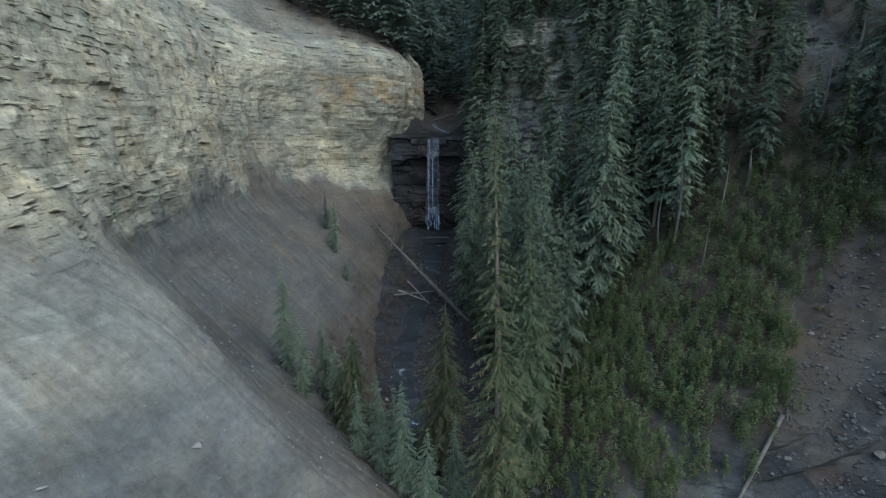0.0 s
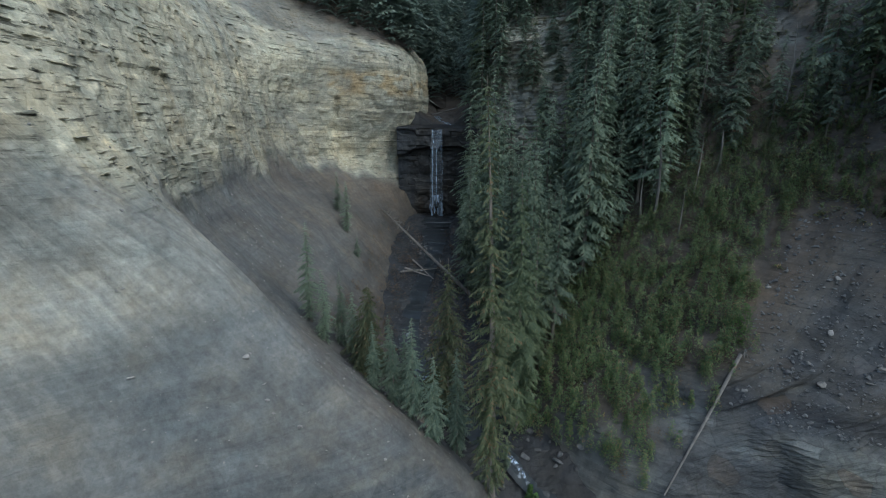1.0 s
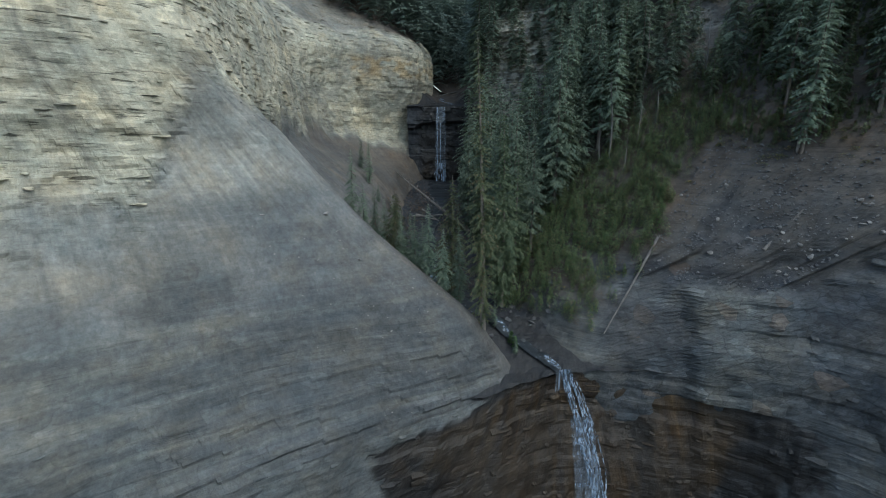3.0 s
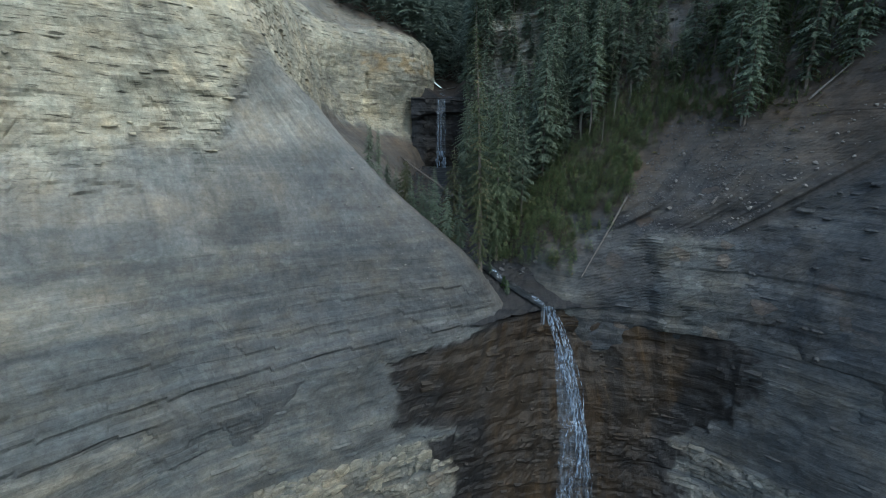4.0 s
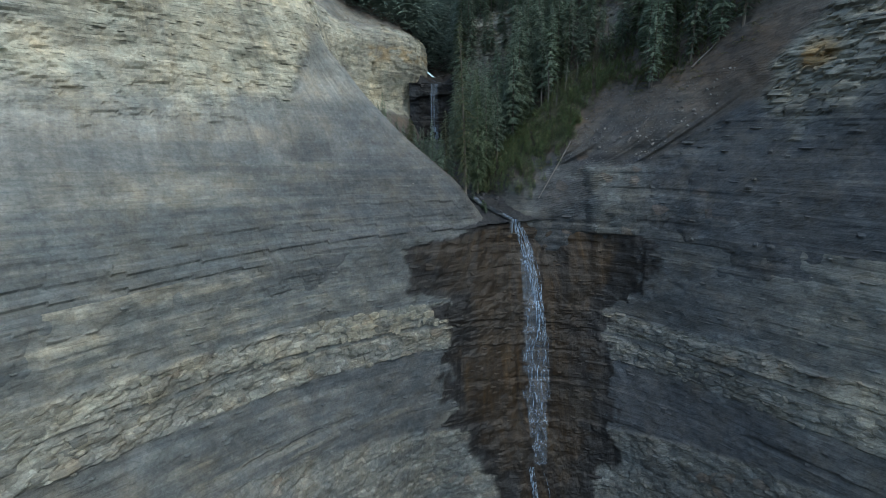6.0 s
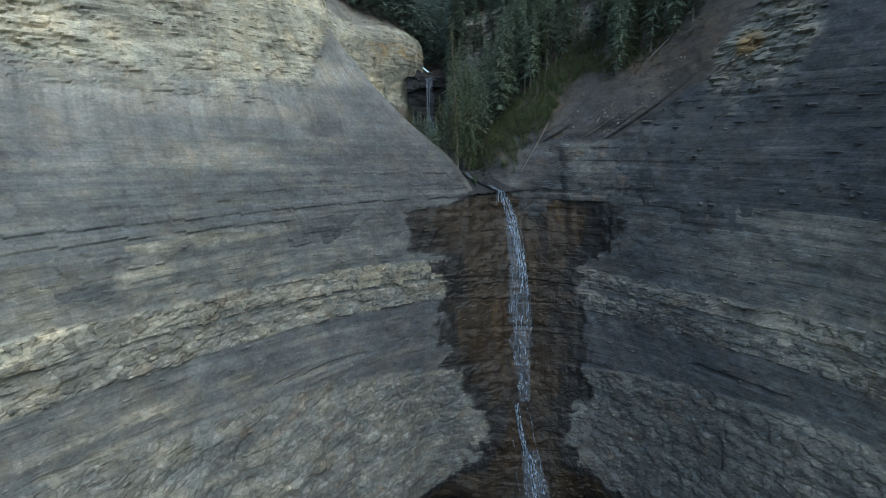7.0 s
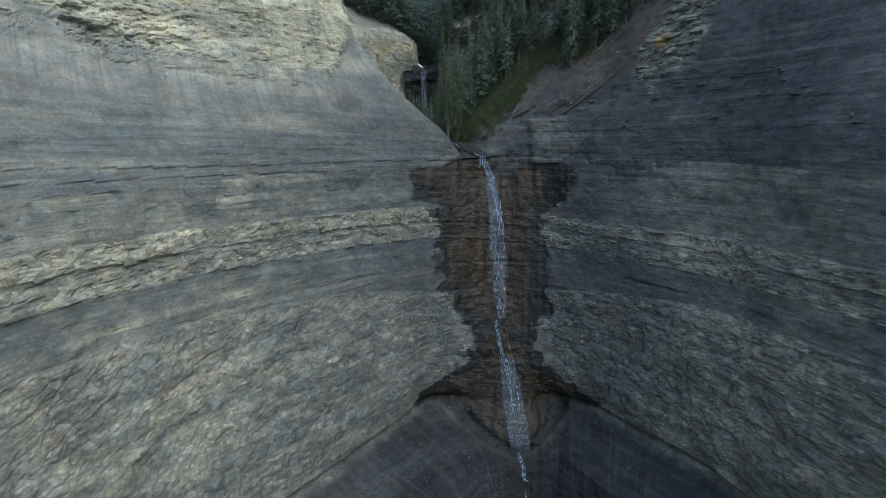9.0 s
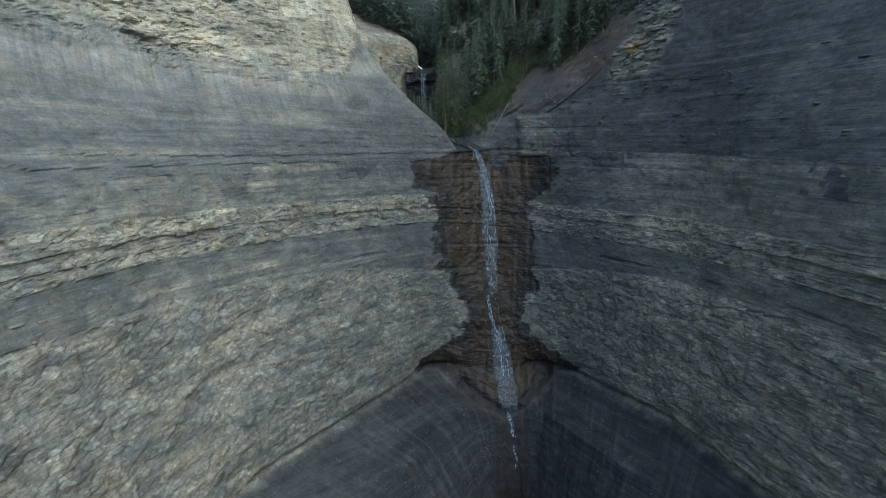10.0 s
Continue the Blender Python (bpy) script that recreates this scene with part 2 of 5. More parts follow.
VEIL = water_material("water_veil", 0.34, 0.70, 0.03, 0.44)
STRAND = water_material("water_strand", 0.34, 0.66, 0.08, 0.85)
MIDSTONE = plain_material("chute_stone", (0.075, 0.076, 0.08), (0.21, 0.212, 0.215), 3.0)
DARKSTONE = plain_material("dark_stone", (0.045, 0.046, 0.05), (0.12, 0.12, 0.12), 3.0)


def pool_material():
    m, t, b = nodes_of("dark_water")
    g = grain(t, 1.3, 4, 0.6)
    t.links.new(ramp(t, g, (0.3, (0.012, 0.015, 0.018)), (0.62, (0.03, 0.035, 0.04)), (0.72, (0.3, 0.33, 0.36))), b.inputs["Base Color"])
    b.inputs["Roughness"].default_value = 0.35
    bump(t, b, g, 0.4, 0.1)
    return m


POOL = pool_material()
OLIVE = leaf_material("olive_needles", ((0.0, (0.071, 0.101, 0.060)), (0.6, (0.098, 0.126, 0.068)), (1.0, (0.131, 0.154, 0.084))))
# needles paler and bluer with distance haze mixed into their colour
HAZENEEDLES = leaf_material("hazed_needles", ((0.0, (0.138, 0.187, 0.165)), (0.6, (0.182, 0.237, 0.198)), (1.0, (0.231, 0.281, 0.226))))

# ---- noise on arrays ----
def lattice(ix, iy, iz, seed):
    n = (ix * 374761393 + iy * 668265263 + iz * 2147483647 + seed * 974711) & 0xFFFFFFFF
    n = ((n ^ (n >> 13)) * 1274126177) & 0xFFFFFFFF
    return ((n ^ (n >> 16)) & 0xFFFF) / 65535.0


def value_noise(x, y, z, seed=0):
    """Smooth noise, -1 to 1."""
    ix, iy, iz = (np.floor(a).astype(np.int64) for a in (x, y, z))
    fx, fy, fz = x - ix, y - iy, z - iz
    fx, fy, fz = (f * f * (3 - 2 * f) for f in (fx, fy, fz))
    total = 0.0
    for dx in (0, 1):
        for dy in (0, 1):
            for dz in (0, 1):
                w = (fx if dx else 1 - fx) * (fy if dy else 1 - fy) * (fz if dz else 1 - fz)
                total = total + w * lattice(ix + dx, iy + dy, iz + dz, seed)
    return total * 2 - 1


def fbm(x, y, z, octaves=4, seed=0):
    total, amp, norm = 0.0, 1.0, 0.0
    for k in range(octaves):
        total = total + amp * value_noise(x * 2 ** k, y * 2 ** k, z * 2 ** k, seed + k)
        norm += amp
        amp *= 0.5
    return total / norm


def step(a, lo, hi):
    f = np.clip((a - lo) / (hi - lo), 0, 1)
    return f * f * (3 - 2 * f)


# ---- contour surfaces ----
def spline(points, counts):
    """Catmull-Rom through plan points, with a number of steps for each stretch."""
    p = np.array(points, float)
    p = np.vstack([2 * p[0] - p[1], p, 2 * p[-1] - p[-2]])
    out = []
    for k, n in enumerate(counts):
        s = np.linspace(0, 1, n, endpoint=False)[:, None]
        a, b, c, d = p[k], p[k + 1], p[k + 2], p[k + 3]
        out.append(0.5 * (2 * b + (c - a) * s + (2 * a - 5 * b + 4 * c - d) * s ** 2 + (3 * b - a - 3 * c + d) * s ** 3))
    out.append(p[-2][None])
    return np.vstack(out)


def loft(contours, counts, dz, soften=1.2):
    """A grid X, Y, Z over contour lines (height, plan points) of equal length."""
    zs = np.array([c[0] for c in contours], float)
    lines = np.array([spline(c[1], counts) for c in contours])
    z = np.arange(zs[0], zs[-1] + 1e-6, dz)
    if zs[-1] > 90:
        z = np.concatenate([z[z < 85], np.arange(85, zs[-1] + 0.1, 0.9)])
    X = np.array([np.interp(z, zs, lines[:, k, 0]) for k in range(lines.shape[1])]).T
    Y = np.array([np.interp(z, zs, lines[:, k, 1]) for k in range(lines.shape[1])]).T
    n = max(1, int(soften / dz))
    kern = np.ones(2 * n + 1) / (2 * n + 1)
    for G in (X, Y):
        for k in range(G.shape[1]):
            G[:, k] = np.convolve(np.pad(G[:, k], n, "edge"), kern, "valid")
    return X, Y, np.repeat(z[:, None], X.shape[1], 1)


def outward(X, Y):
    """Plan direction out of the rock, to the left of the way along a contour reversed."""
    dx, dy = np.gradient(X, axis=1), np.gradient(Y, axis=1)
    n = np.sqrt(dx * dx + dy * dy) + 1e-9
    return dy / n, -dx / n


def grid_object(name, X, Y, Z, material, masks):
    h, w = X.shape
    v = np.stack([X, Y, Z], -1).reshape(-1, 3)
    i = np.arange(h * w).reshape(h, w)
    f = np.stack([i[:-1, :-1], i[:-1, 1:], i[1:, 1:], i[1:, :-1]], -1).reshape(-1, 4)
    me = bpy.data.meshes.new(name)
    me.from_pydata(v.tolist(), [], f.tolist())
    for key, mask in masks.items():
        a = me.attributes.new(key, "FLOAT", "POINT")
        a.data.foreach_set("value", np.clip(mask, 0, 1).astype(np.float32).ravel())
    mid = h // 3
    run = np.concatenate([[0], np.cumsum(np.hypot(np.diff(X[mid]), np.diff(Y[mid])))])
    a = me.attributes.new("run", "FLOAT", "POINT")
    a.data.foreach_set("value", np.repeat(run[None, :], h, 0).astype(np.float32).ravel())
    me.materials.append(material)
    return new(name, me)


DIP = (0.04, 0.043)


def bedding(X, Y, Z, seed, thick=0.9, lift=0.45, length=2.6):
    """How far each bed stands out: beds of uneven thickness, broken into blocks along their length."""
    zz = (Z + DIP[0] * X + DIP[1] * Y) / thick + 0.35 * value_noise(X * 0.03, Y * 0.03, Z * 0, seed)
    k = np.floor(zz + 0.6 * value_noise(Z * 0.45, Z * 0, Z * 0, seed + 1))
    along = (X * 0.8 + Y * 0.6 + 0.6 * Z) / length
    bed = lattice(k.astype(np.int64), k.astype(np.int64) * 0, k.astype(np.int64) * 0, seed) - 0.5
    block = lattice(k.astype(np.int64), np.floor(along + 7 * bed + 0.5 * value_noise(X * 0.3, Y * 0.3, Z * 0.3, seed + 4)).astype(np.int64), k.astype(np.int64) * 0, seed + 2) - 0.5
    return lift * (0.9 * bed + 0.9 * block)


def cells(X, Y, Z, size, squash, seed, where=None):
    """Broken rock: jittered cells that each stand out by their own amount, -0.5 to 0.5, cut back along their cracks."""
    out = np.zeros(X.shape)
    m = np.ones(X.shape, bool) if where is None else where > 0.01
    x, y, z = X[m] / size, Y[m] / size, Z[m] / (size * squash)
    ix, iy, iz = (np.floor(a).astype(np.int64) for a in (x, y, z))
    f1, f2, value = np.full(x.shape, 9.0), np.full(x.shape, 9.0), np.zeros(x.shape)
    for a in (-1, 0, 1):
        for b in (-1, 0, 1):
            for c in (-1, 0, 1):
                cx, cy, cz = ix + a, iy + b, iz + c
                d = (cx + lattice(cx, cy, cz, seed) - x) ** 2 + (cy + lattice(cx, cy, cz, seed + 1) - y) ** 2 + (cz + lattice(cx, cy, cz, seed + 2) - z) ** 2
                near = d < f1
                f2 = np.where(near, f1, np.minimum(f2, d))
                value = np.where(near, lattice(cx, cy, cz, seed + 3), value)
                f1 = np.where(near, d, f1)
    out[m] = value - 0.5 - 0.35 * (1 - np.clip((np.sqrt(f2) - np.sqrt(f1)) / 0.16, 0, 1))
    return out


def wet_mask(X, Y, Z):
    """The stained ground that the fall and its seeps keep wet."""
    f = np.interp(Z, [-20, -12, 0, 8, 16, 24, 34, 40, 45], [13.5, 13.5, 13.5, 12.5, 11.0, 9.5, 8.8, 9.0, 9.0])
    wl = np.interp(Z, [-20, -12, -8, -5, -3, -1, 1.5, 5, 10, 16.5, 24, 36, 37.5, 43, 44], [2, 2.5, 5, 9.5, 20, 20, 15, 9.6, 6.6, 9.2, 10.8, 10.4, 14.4, 15, 6])
    wr = np.interp(Z, [-20, -12, -8, -5, -2.5, -0.5, 2, 5, 9.3, 15, 20, 33, 36, 43, 45], [2, 2.5, 4.5, 8.0, 15, 14.5, 10.5, 6.2, 5.2, 10, 11.5, 13.4, 16.6, 17, 9])
    level = Z + DIP[0] * X + DIP[1] * Y
    layer = np.floor(level / 1.7 + 0.9 * value_noise(level * 0.35, 0 * Z, 0 * Z, 34) + 0.25 * value_noise(X * 0.5, Y * 0.5, Z * 0.2, 35)).astype(np.int64)
    tooth = np.floor((X * 0.9 - Y * 0.4) / 1.6 + 0.6 * value_noise(X * 0.6, Y * 0.6, Z * 0.6, 36)).astype(np.int64)
    edge = 2.2 * fbm(X * 0.5, Y * 0.5, Z * 0.55, 5, 31) + 1.4 * fbm(X * 0.17, Y * 0.17, Z * 0.2, 2, 32) + 1.0 * (lattice(layer, layer * 0, layer * 0, 37) - 0.5) + 1.5 * (lattice(layer, tooth, layer * 0, 38) - 0.5)
    d = X - f
    inside = np.where(d < 0, wl + d, wr - d) + edge
    hem = step(Y, -16, -11)
    return step(inside, -0.25, 0.5) * hem, step(inside + 0.8 * fbm(X * 0.25, Y * 0.25, Z * 0.1, 3, 33), 1.6, 4.8) * (0.55 + 0.45 * step(Z, -3.5, 1))


# lower bowl, from its floor to the lip of the fall
BOWL = [
    (-32, [(-10, -150), (-4, -75), (3, -47), (6, -31), (9.5, -20), (11.5, -13.5), (13.5, -10.5), (15.5, -13.5), (17, -18), (18.5, -24), (21, -36), (22, -46), (25, -75), (34, -150)]),
    (-24, [(-24, -150), (-16, -75), (-5, -40), (2, -24), (7, -15), (10, -10), (13.5, -8), (17, -10), (19, -14), (21, -19), (24, -29), (26, -40), (32, -75), (40, -150)]),
    (-9, [(-44, -150), (-34, -75), (-21, -38), (-7, -19), (0, -9.5), (5.5, -4), (13, -2.5), (19.5, -4), (21.5, -7), (24, -12), (30, -24), (35, -35), (44, -75), (50, -150)]),
    (-4.3, [(-55, -150), (-46, -75), (-33, -36.5), (-16.5, -15), (-8, -4), (-1.5, 3), (13, 1.5), (19.5, 2.5), (23.5, 1), (27.2, -2.2), (35, -16), (40.5, -28.5), (49.5, -75), (56, -150)]),
    (-2.6, [(-57, -150), (-48, -75), (-35, -35.5), (-19, -12.7), (-10, -1.5), (-3.5, 6), (13, 2.8), (20.5, 5), (25, 3.2), (29, -0.6), (37, -14.5), (42, -27.5), (51, -75), (58, -150)]),
    (-1.2, [(-56, -150), (-47, -75), (-34, -36), (-18, -13.5), (-9, -2.5), (-2.5, 5), (13, 3.6), (20, 4), (24, 2), (28, -1.5), (36, -15), (41, -28), (50, -75), (57, -150)]),
    (4.0, [(-56.5, -150), (-47.5, -75), (-34, -35.5), (-18, -13), (-8.5, -2), (-2.2, 5), (13.5, 5.5), (18, 4.5), (23, 3), (28, -2), (36, -14.5), (41, -28), (50, -75), (57, -150)]),
    (20, [(-58, -150), (-50, -75), (-38, -34), (-20, -9.5), (-10, 1), (-2.4, 7), (9.5, 11.5), (17, 10.5), (23, 6.5), (30, -0.5), (38, -13), (43, -26), (52, -75), (59, -150)]),
    (31, [(-59, -150), (-52, -75), (-40, -31), (-20.6, -4.5), (-10, 4), (-2, 9.5), (9, 14), (17, 14), (23.2, 12), (30.2, 3.5), (42, -12), (45.5, -25), (54, -75), (60, -150)]),
    (36, [(-60, -150), (-53, -75), (-41, -31), (-20.8, -3.2), (-10, 5), (-1.7, 10.5), (8.8, 15.6), (17, 15), (23.4, 13), (31, 4.3), (43, -10.5), (46.5, -25), (54.5, -75), (61, -150)]),
    (44.5, [(-62, -150), (-56, -75), (-43, -31), (-21.8, -2.7), (-8.5, 8.3), (2, 14.8), (9, 18.4), (15, 17.8), (24, 14.5), (33, 5), (44.5, -8), (48, -25), (56, -75), (62, -150)]),
]
X, Y, Z = loft(BOWL, [25, 80, 90, 50, 45, 40, 35, 30, 40, 60, 50, 60, 25], 0.2, 0.35)
nx, ny = outward(X, Y)
wet, core = wet_mask(X, Y, Z)
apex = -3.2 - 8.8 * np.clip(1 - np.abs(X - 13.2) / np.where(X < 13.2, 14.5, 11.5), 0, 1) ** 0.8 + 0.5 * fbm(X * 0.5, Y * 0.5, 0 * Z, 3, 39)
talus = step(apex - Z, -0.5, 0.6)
hollow = np.exp(-((Z - apex - 1.0) / 1.5) ** 2) * step(-np.abs(X - 13.2), -17, -9)
S = Z + DIP[0] * X + DIP[1] * Y + 0.25 * fbm(X * 0.2, Y * 0.2, 0 * Z, 3, 6)
head = np.interp(X, [-2, 22], [36.2, 34.2])
mass = np.interp(X, [-45, -20, -2, 12, 22, 38, 50], [25, 23.5, 19.6, 19.2, 20, 23.2, 24])
upper_band = step(S, head - 2.7, head - 2.5) * step(-S, -head - 0.1, -head + 0.1)
lower_band = step(S, head - 6.0, head - 5.8) * step(-S, -head + 3.0, -head + 3.2)
massive = step(-S, -mass - 0.2, -mass + 0.2) * (1 - talus)
shale = step(S, mass - 0.1, mass + 0.2) * step(-S, -head + 5.8, -head + 6.0)
both = upper_band + lower_band
bed = bedding(X, Y, Z, 3, 0.8, 0.30) * (0.24 + 0.4 * both - 0.14 * massive) * (1 - 0.6 * wet) + wet * (bedding(X, Y, Z, 29, 0.9, 0.10, 0.9) + 0.16 * value_noise((X - Y * 0.3) * 1.1, 0 * Z, Z * 0.12, 30)) + bedding(X, Y, Z, 8, 0.9, 0.4) * both * 0.3 * (1 - 0.5 * wet) + (1 - 0.6 * wet) * (0.20 * massive * cells(X, Y, Z, 1.5, 0.8, 35, massive) + 0.32 * massive * cells(X, Y, Z, 3.6, 0.7, 41, massive) + 0.32 * both * cells(X, Y, Z, 1.3, 0.8, 44, both))
mottle_3 = 0.5 + fbm(X * 0.35, Y * 0.35, Z * 0.7, 3, 26)
big = 0.8 * fbm(X * 0.12, Y * 0.12, Z * 0.12, 4, 9)
rough = 0.3 * talus * (fbm(X * 0.5, Y * 0.5, Z * 0.1, 4, 18) + np.abs(value_noise(X * 0.35, Y * 0.35, 0 * Z, 19))) + 0.22 * fbm(X * 0.9, Y * 0.9, Z * 0.9, 4, 15) + 0.08 * (massive + both) * fbm(X * 2.3, Y * 2.3, Z * 2.3, 2, 16)
d = (1 - talus) * (bed + (0.12 + 0.14 * mottle_3) * upper_band + 0.14 * mottle_3 * lower_band + 0.2 * mottle_3 * massive - 0.08 * shale) + big * (1 - 0.5 * talus) + rough
broken = step(fbm(X * 0.22, Y * 0.22, Z * 0.5, 3, 25), -0.1, 0.3)
d = d - broken * (0.14 * step(S, 42.6, 42.9) * step(-S, -43.8, -43.4) + 0.25 * step(S, 24.4, 24.6) * step(-S, -25.2, -25.0))
d = d - 1.4 * hollow * step(-np.abs(X - 13.2), -12, -9)
X, Y = X + nx * d, Y + ny * d
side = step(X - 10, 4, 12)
mottle = step(fbm(X * 0.3, Y * 0.3, Z * 0.6, 3, 21), -0.35, 0.35)
lines = step(fbm(X * 0.03, Y * 0.03, S * 1.6, 3, 22), 0.15, 0.4)
pale = upper_band * (0.20 + 0.46 * mottle * mottle_3) + lower_band * (0.12 + 0.42 * mottle * mottle_3) + shale * 0.45 * lines * mottle + massive * (0.03 + 0.14 * mottle) + 0.3 * lines * mottle * step(S, 36.4, 37)
# both outer ends turn paler, more open skylight painted into the rock
pale = pale * (1 - 0.4 * side) + (1 - talus) * (0.27 * step(-X, 20, 36) + 0.3 * step(X, 30, 44)) * (0.4 + 0.6 * mottle)
seep = step(-np.abs(X - 13.4), -5.5, -2.5) * talus
# hollow blackens the undercut above the talus: painted shadow, not seepage
masks = {"wet": np.maximum(np.maximum(wet, step(-Z, 1.5, 3) * step(-np.abs(X - 13.2), -14, -11)) * (1 - talus), np.maximum(0.85 * seep * step(-Z, 9, 12), hollow)), "core": np.maximum(np.maximum(core, step(-Z, 0, 2) * step(-np.abs(X - 13.2), -9, -5)) * (1 - talus) * (1 - hollow), 0.3 * seep), "rubble": np.clip(massive + 0.8 * both + 0.4 * wet, 0, 1), "pale": pale * (1 - talus),
         # shade of the right side and falloff towards the fall, put into colour
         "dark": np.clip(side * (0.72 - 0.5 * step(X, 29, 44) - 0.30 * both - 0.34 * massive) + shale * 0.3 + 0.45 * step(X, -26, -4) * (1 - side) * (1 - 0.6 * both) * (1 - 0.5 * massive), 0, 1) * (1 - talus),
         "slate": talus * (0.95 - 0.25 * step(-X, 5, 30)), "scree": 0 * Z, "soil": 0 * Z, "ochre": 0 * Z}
BANDS = (upper_band, lower_band)
BOWL_GRID = (X, Y, Z, nx, ny)
BOWL_MASKS, BOWL_LEDGES = masks, (1 - talus) * (0.25 - 0.15 * massive + 0.5 * both + 0.1 * wet)
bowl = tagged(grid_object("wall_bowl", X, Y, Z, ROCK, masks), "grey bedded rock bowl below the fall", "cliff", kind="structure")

# left side: grey apron, pale cliff, scree ridge and the inner scree bowl
LEFT = [
    (40, [(-61, -150), (-55, -75), (-42.2, -31), (-21.2, -2.2), (-7.7, 8.8), (5.6, 18), (6, 22), (1.5, 33), (0.5, 45), (0.5, 57), (0, 63), (0, 70)]),
    (44, [(-62, -150), (-56, -75), (-43, -31), (-21.8, -2.6), (-8.6, 8.3), (4.6, 17.2), (4, 22), (0, 33), (-1, 45), (-1, 57), (-1, 63), (-1, 70)]),
    (50, [(-66, -150), (-60, -74), (-46, -29), (-24, -2.5), (-12.5, 9.2), (1.0, 16.7), (-2.4, 24), (-5.4, 34), (-5.4, 46), (-4, 56), (-3, 63), (-2.5, 70)]),
    (57, [(-71, -150), (-65, -72), (-49, -26), (-26.5, 0.5), (-14, 10.8), (-6.6, 17.3), (-10.8, 25), (-12, 35), (-11.5, 48), (-9, 58), (-6, 65), (-3.5, 71)]),
    (62.5, [(-73, -150), (-67, -70), (-51, -23), (-27.5, 3), (-17, 11), (-11.6, 18.2), (-16.5, 26), (-18, 36), (-18.5, 50), (-15, 61), (-8.5, 66), (-3.5, 72)]),
    (70, [(-74, -150), (-68, -69), (-52, -21.5), (-28, 3), (-20, 9), (-16.3, 13), (-17, 21), (-18.7, 33), (-20, 49), (-17.5, 58.5), (-7, 64), (-2.5, 73)]),
    (76, [(-75, -150), (-69, -68), (-53, -20), (-29, 4), (-20, 10.5), (-18, 14), (-18.5, 22), (-20, 33), (-21, 50), (-15.5, 60), (-6.5, 64.5), (-3.5, 75)]),
    (92, [(-78, -150), (-72, -66), (-57, -16), (-33, 8), (-25, 14), (-22, 17), (-23, 25), (-26, 36), (-32, 54), (-30, 70), (-24, 78), (-16, 88)]),
    (112, [(-96, -150), (-90, -60), (-72, -6), (-50, 16), (-40, 22), (-38, 26), (-40, 34), (-44, 44), (-54, 64), (-56, 84), (-50, 96), (-40, 110)]),
]
X, Y, Z = loft(LEFT, [40, 80, 150, 130, 80, 90, 90, 100, 100, 70, 40], 0.25, 1.4)
nx, ny = outward(X, Y)
inner = step(np.arange(X.shape[1])[None, :] + 0 * X, 465, 500)
foot_out = np.interp(-X, [13, 15.5, 17.2, 18.2, 24, 40, 46, 55, 75], [66, 66.5, 62.5, 59.5, 58.3, 58.6, 61.5, 64.2, 65])
foot_in = np.interp(Y, [13, 16, 20, 28, 40, 53, 60, 65], [66.3, 66, 65, 63.6, 64.2, 63.8, 62, 59])
foot = foot_out * (1 - inner) + foot_in * inner + 2.0 * fbm(X * 0.22, Y * 0.22, Z * 0.1, 4, 44) + 1.2 * fbm(X * 0.8, Y * 0.8, Z * 0.5, 3, 46)
cliff = step(Z, foot - 1.1, foot + 1.1)
rim = np.interp(Y, [30, 44, 50, 57, 70], [100, 88, 83, 78.0, 76.5]) + 1.6 * fbm(X * 0.25, Y * 0.25, 0 * Z, 3, 45)
top = np.clip(step(Z, rim, rim + 1.0) + step(Z, 96, 99), 0, 1)
apron = (1 - cliff) * (1 - inner)
u = np.arange(X.shape[1])[None, :] * 0.3 + 0 * X
gully = np.abs(value_noise(u * 0.16, 0 * Z, Z * 0.04, 61)) + 0.45 * np.abs(value_noise(u * 0.55, 0 * Z, Z * 0.05, 62))
lower = step(-Z, -53, -46)
patch = step(fbm(X * 0.14, Y * 0.14, Z * 0.22, 3, 54), -0.15, 0.35)
flute = value_noise((X + Y) * 0.55, (X - Y) * 0.55, Z * 0.05, 55)
d = cliff * (1 - top) * (0.25 + patch) * (bedding(X, Y, Z, 13, 0.7, 0.10, 1.6) + bedding(X, Y, Z, 14, 1.6, 0.12, 3.5) + (1 - inner) * step(Y, -80, -20) * step(-Y, -8, 2) * bedding(X, Y, Z, 16, 1.7, 0.24, 3.0)) + apron * lower * bedding(X, Y, Z, 3, 0.8, 0.2)
d = d + cliff * (1 - top) * 0.22 * flute
hackly = cliff * step(fbm(X * 0.16, Y * 0.16, Z * 0.25, 3, 74) + 0.3 * (1 - inner) * step(-Z, -foot - 7, -foot - 2), 0.12, 0.4)
bold = cliff * (1 - top) * (1 - inner) * step(-Y, -6, 2) * step(Z, foot + 0.5, foot + 4) * step(fbm(X * 0.09, Y * 0.09, Z * 0.05, 3, 58), -0.3, 0.2)
d = d + bold * (1 + 0.8 * step(-Y, 4, 14)) * (0.55 * cells(X, Y, Z, 3.4, 0.3, 63, bold) + 0.22 * cells(X, Y, Z, 1.3, 0.35, 67, bold))
d = d + hackly * (1 - 0.8 * step(Y, -4, 4)) * (0.22 * cells(X, Y, Z, 1.1, 0.5, 77, hackly) + 0.36 * cells(X, Y, Z, 2.8, 0.35, 81, hackly))
d = d + cliff * (0.7 * fbm(X * 0.16, Y * 0.16, Z * 0.12, 4, 51) + 0.22 * fbm(X * 0.9, Y * 0.9, Z * 1.4, 3, 52))
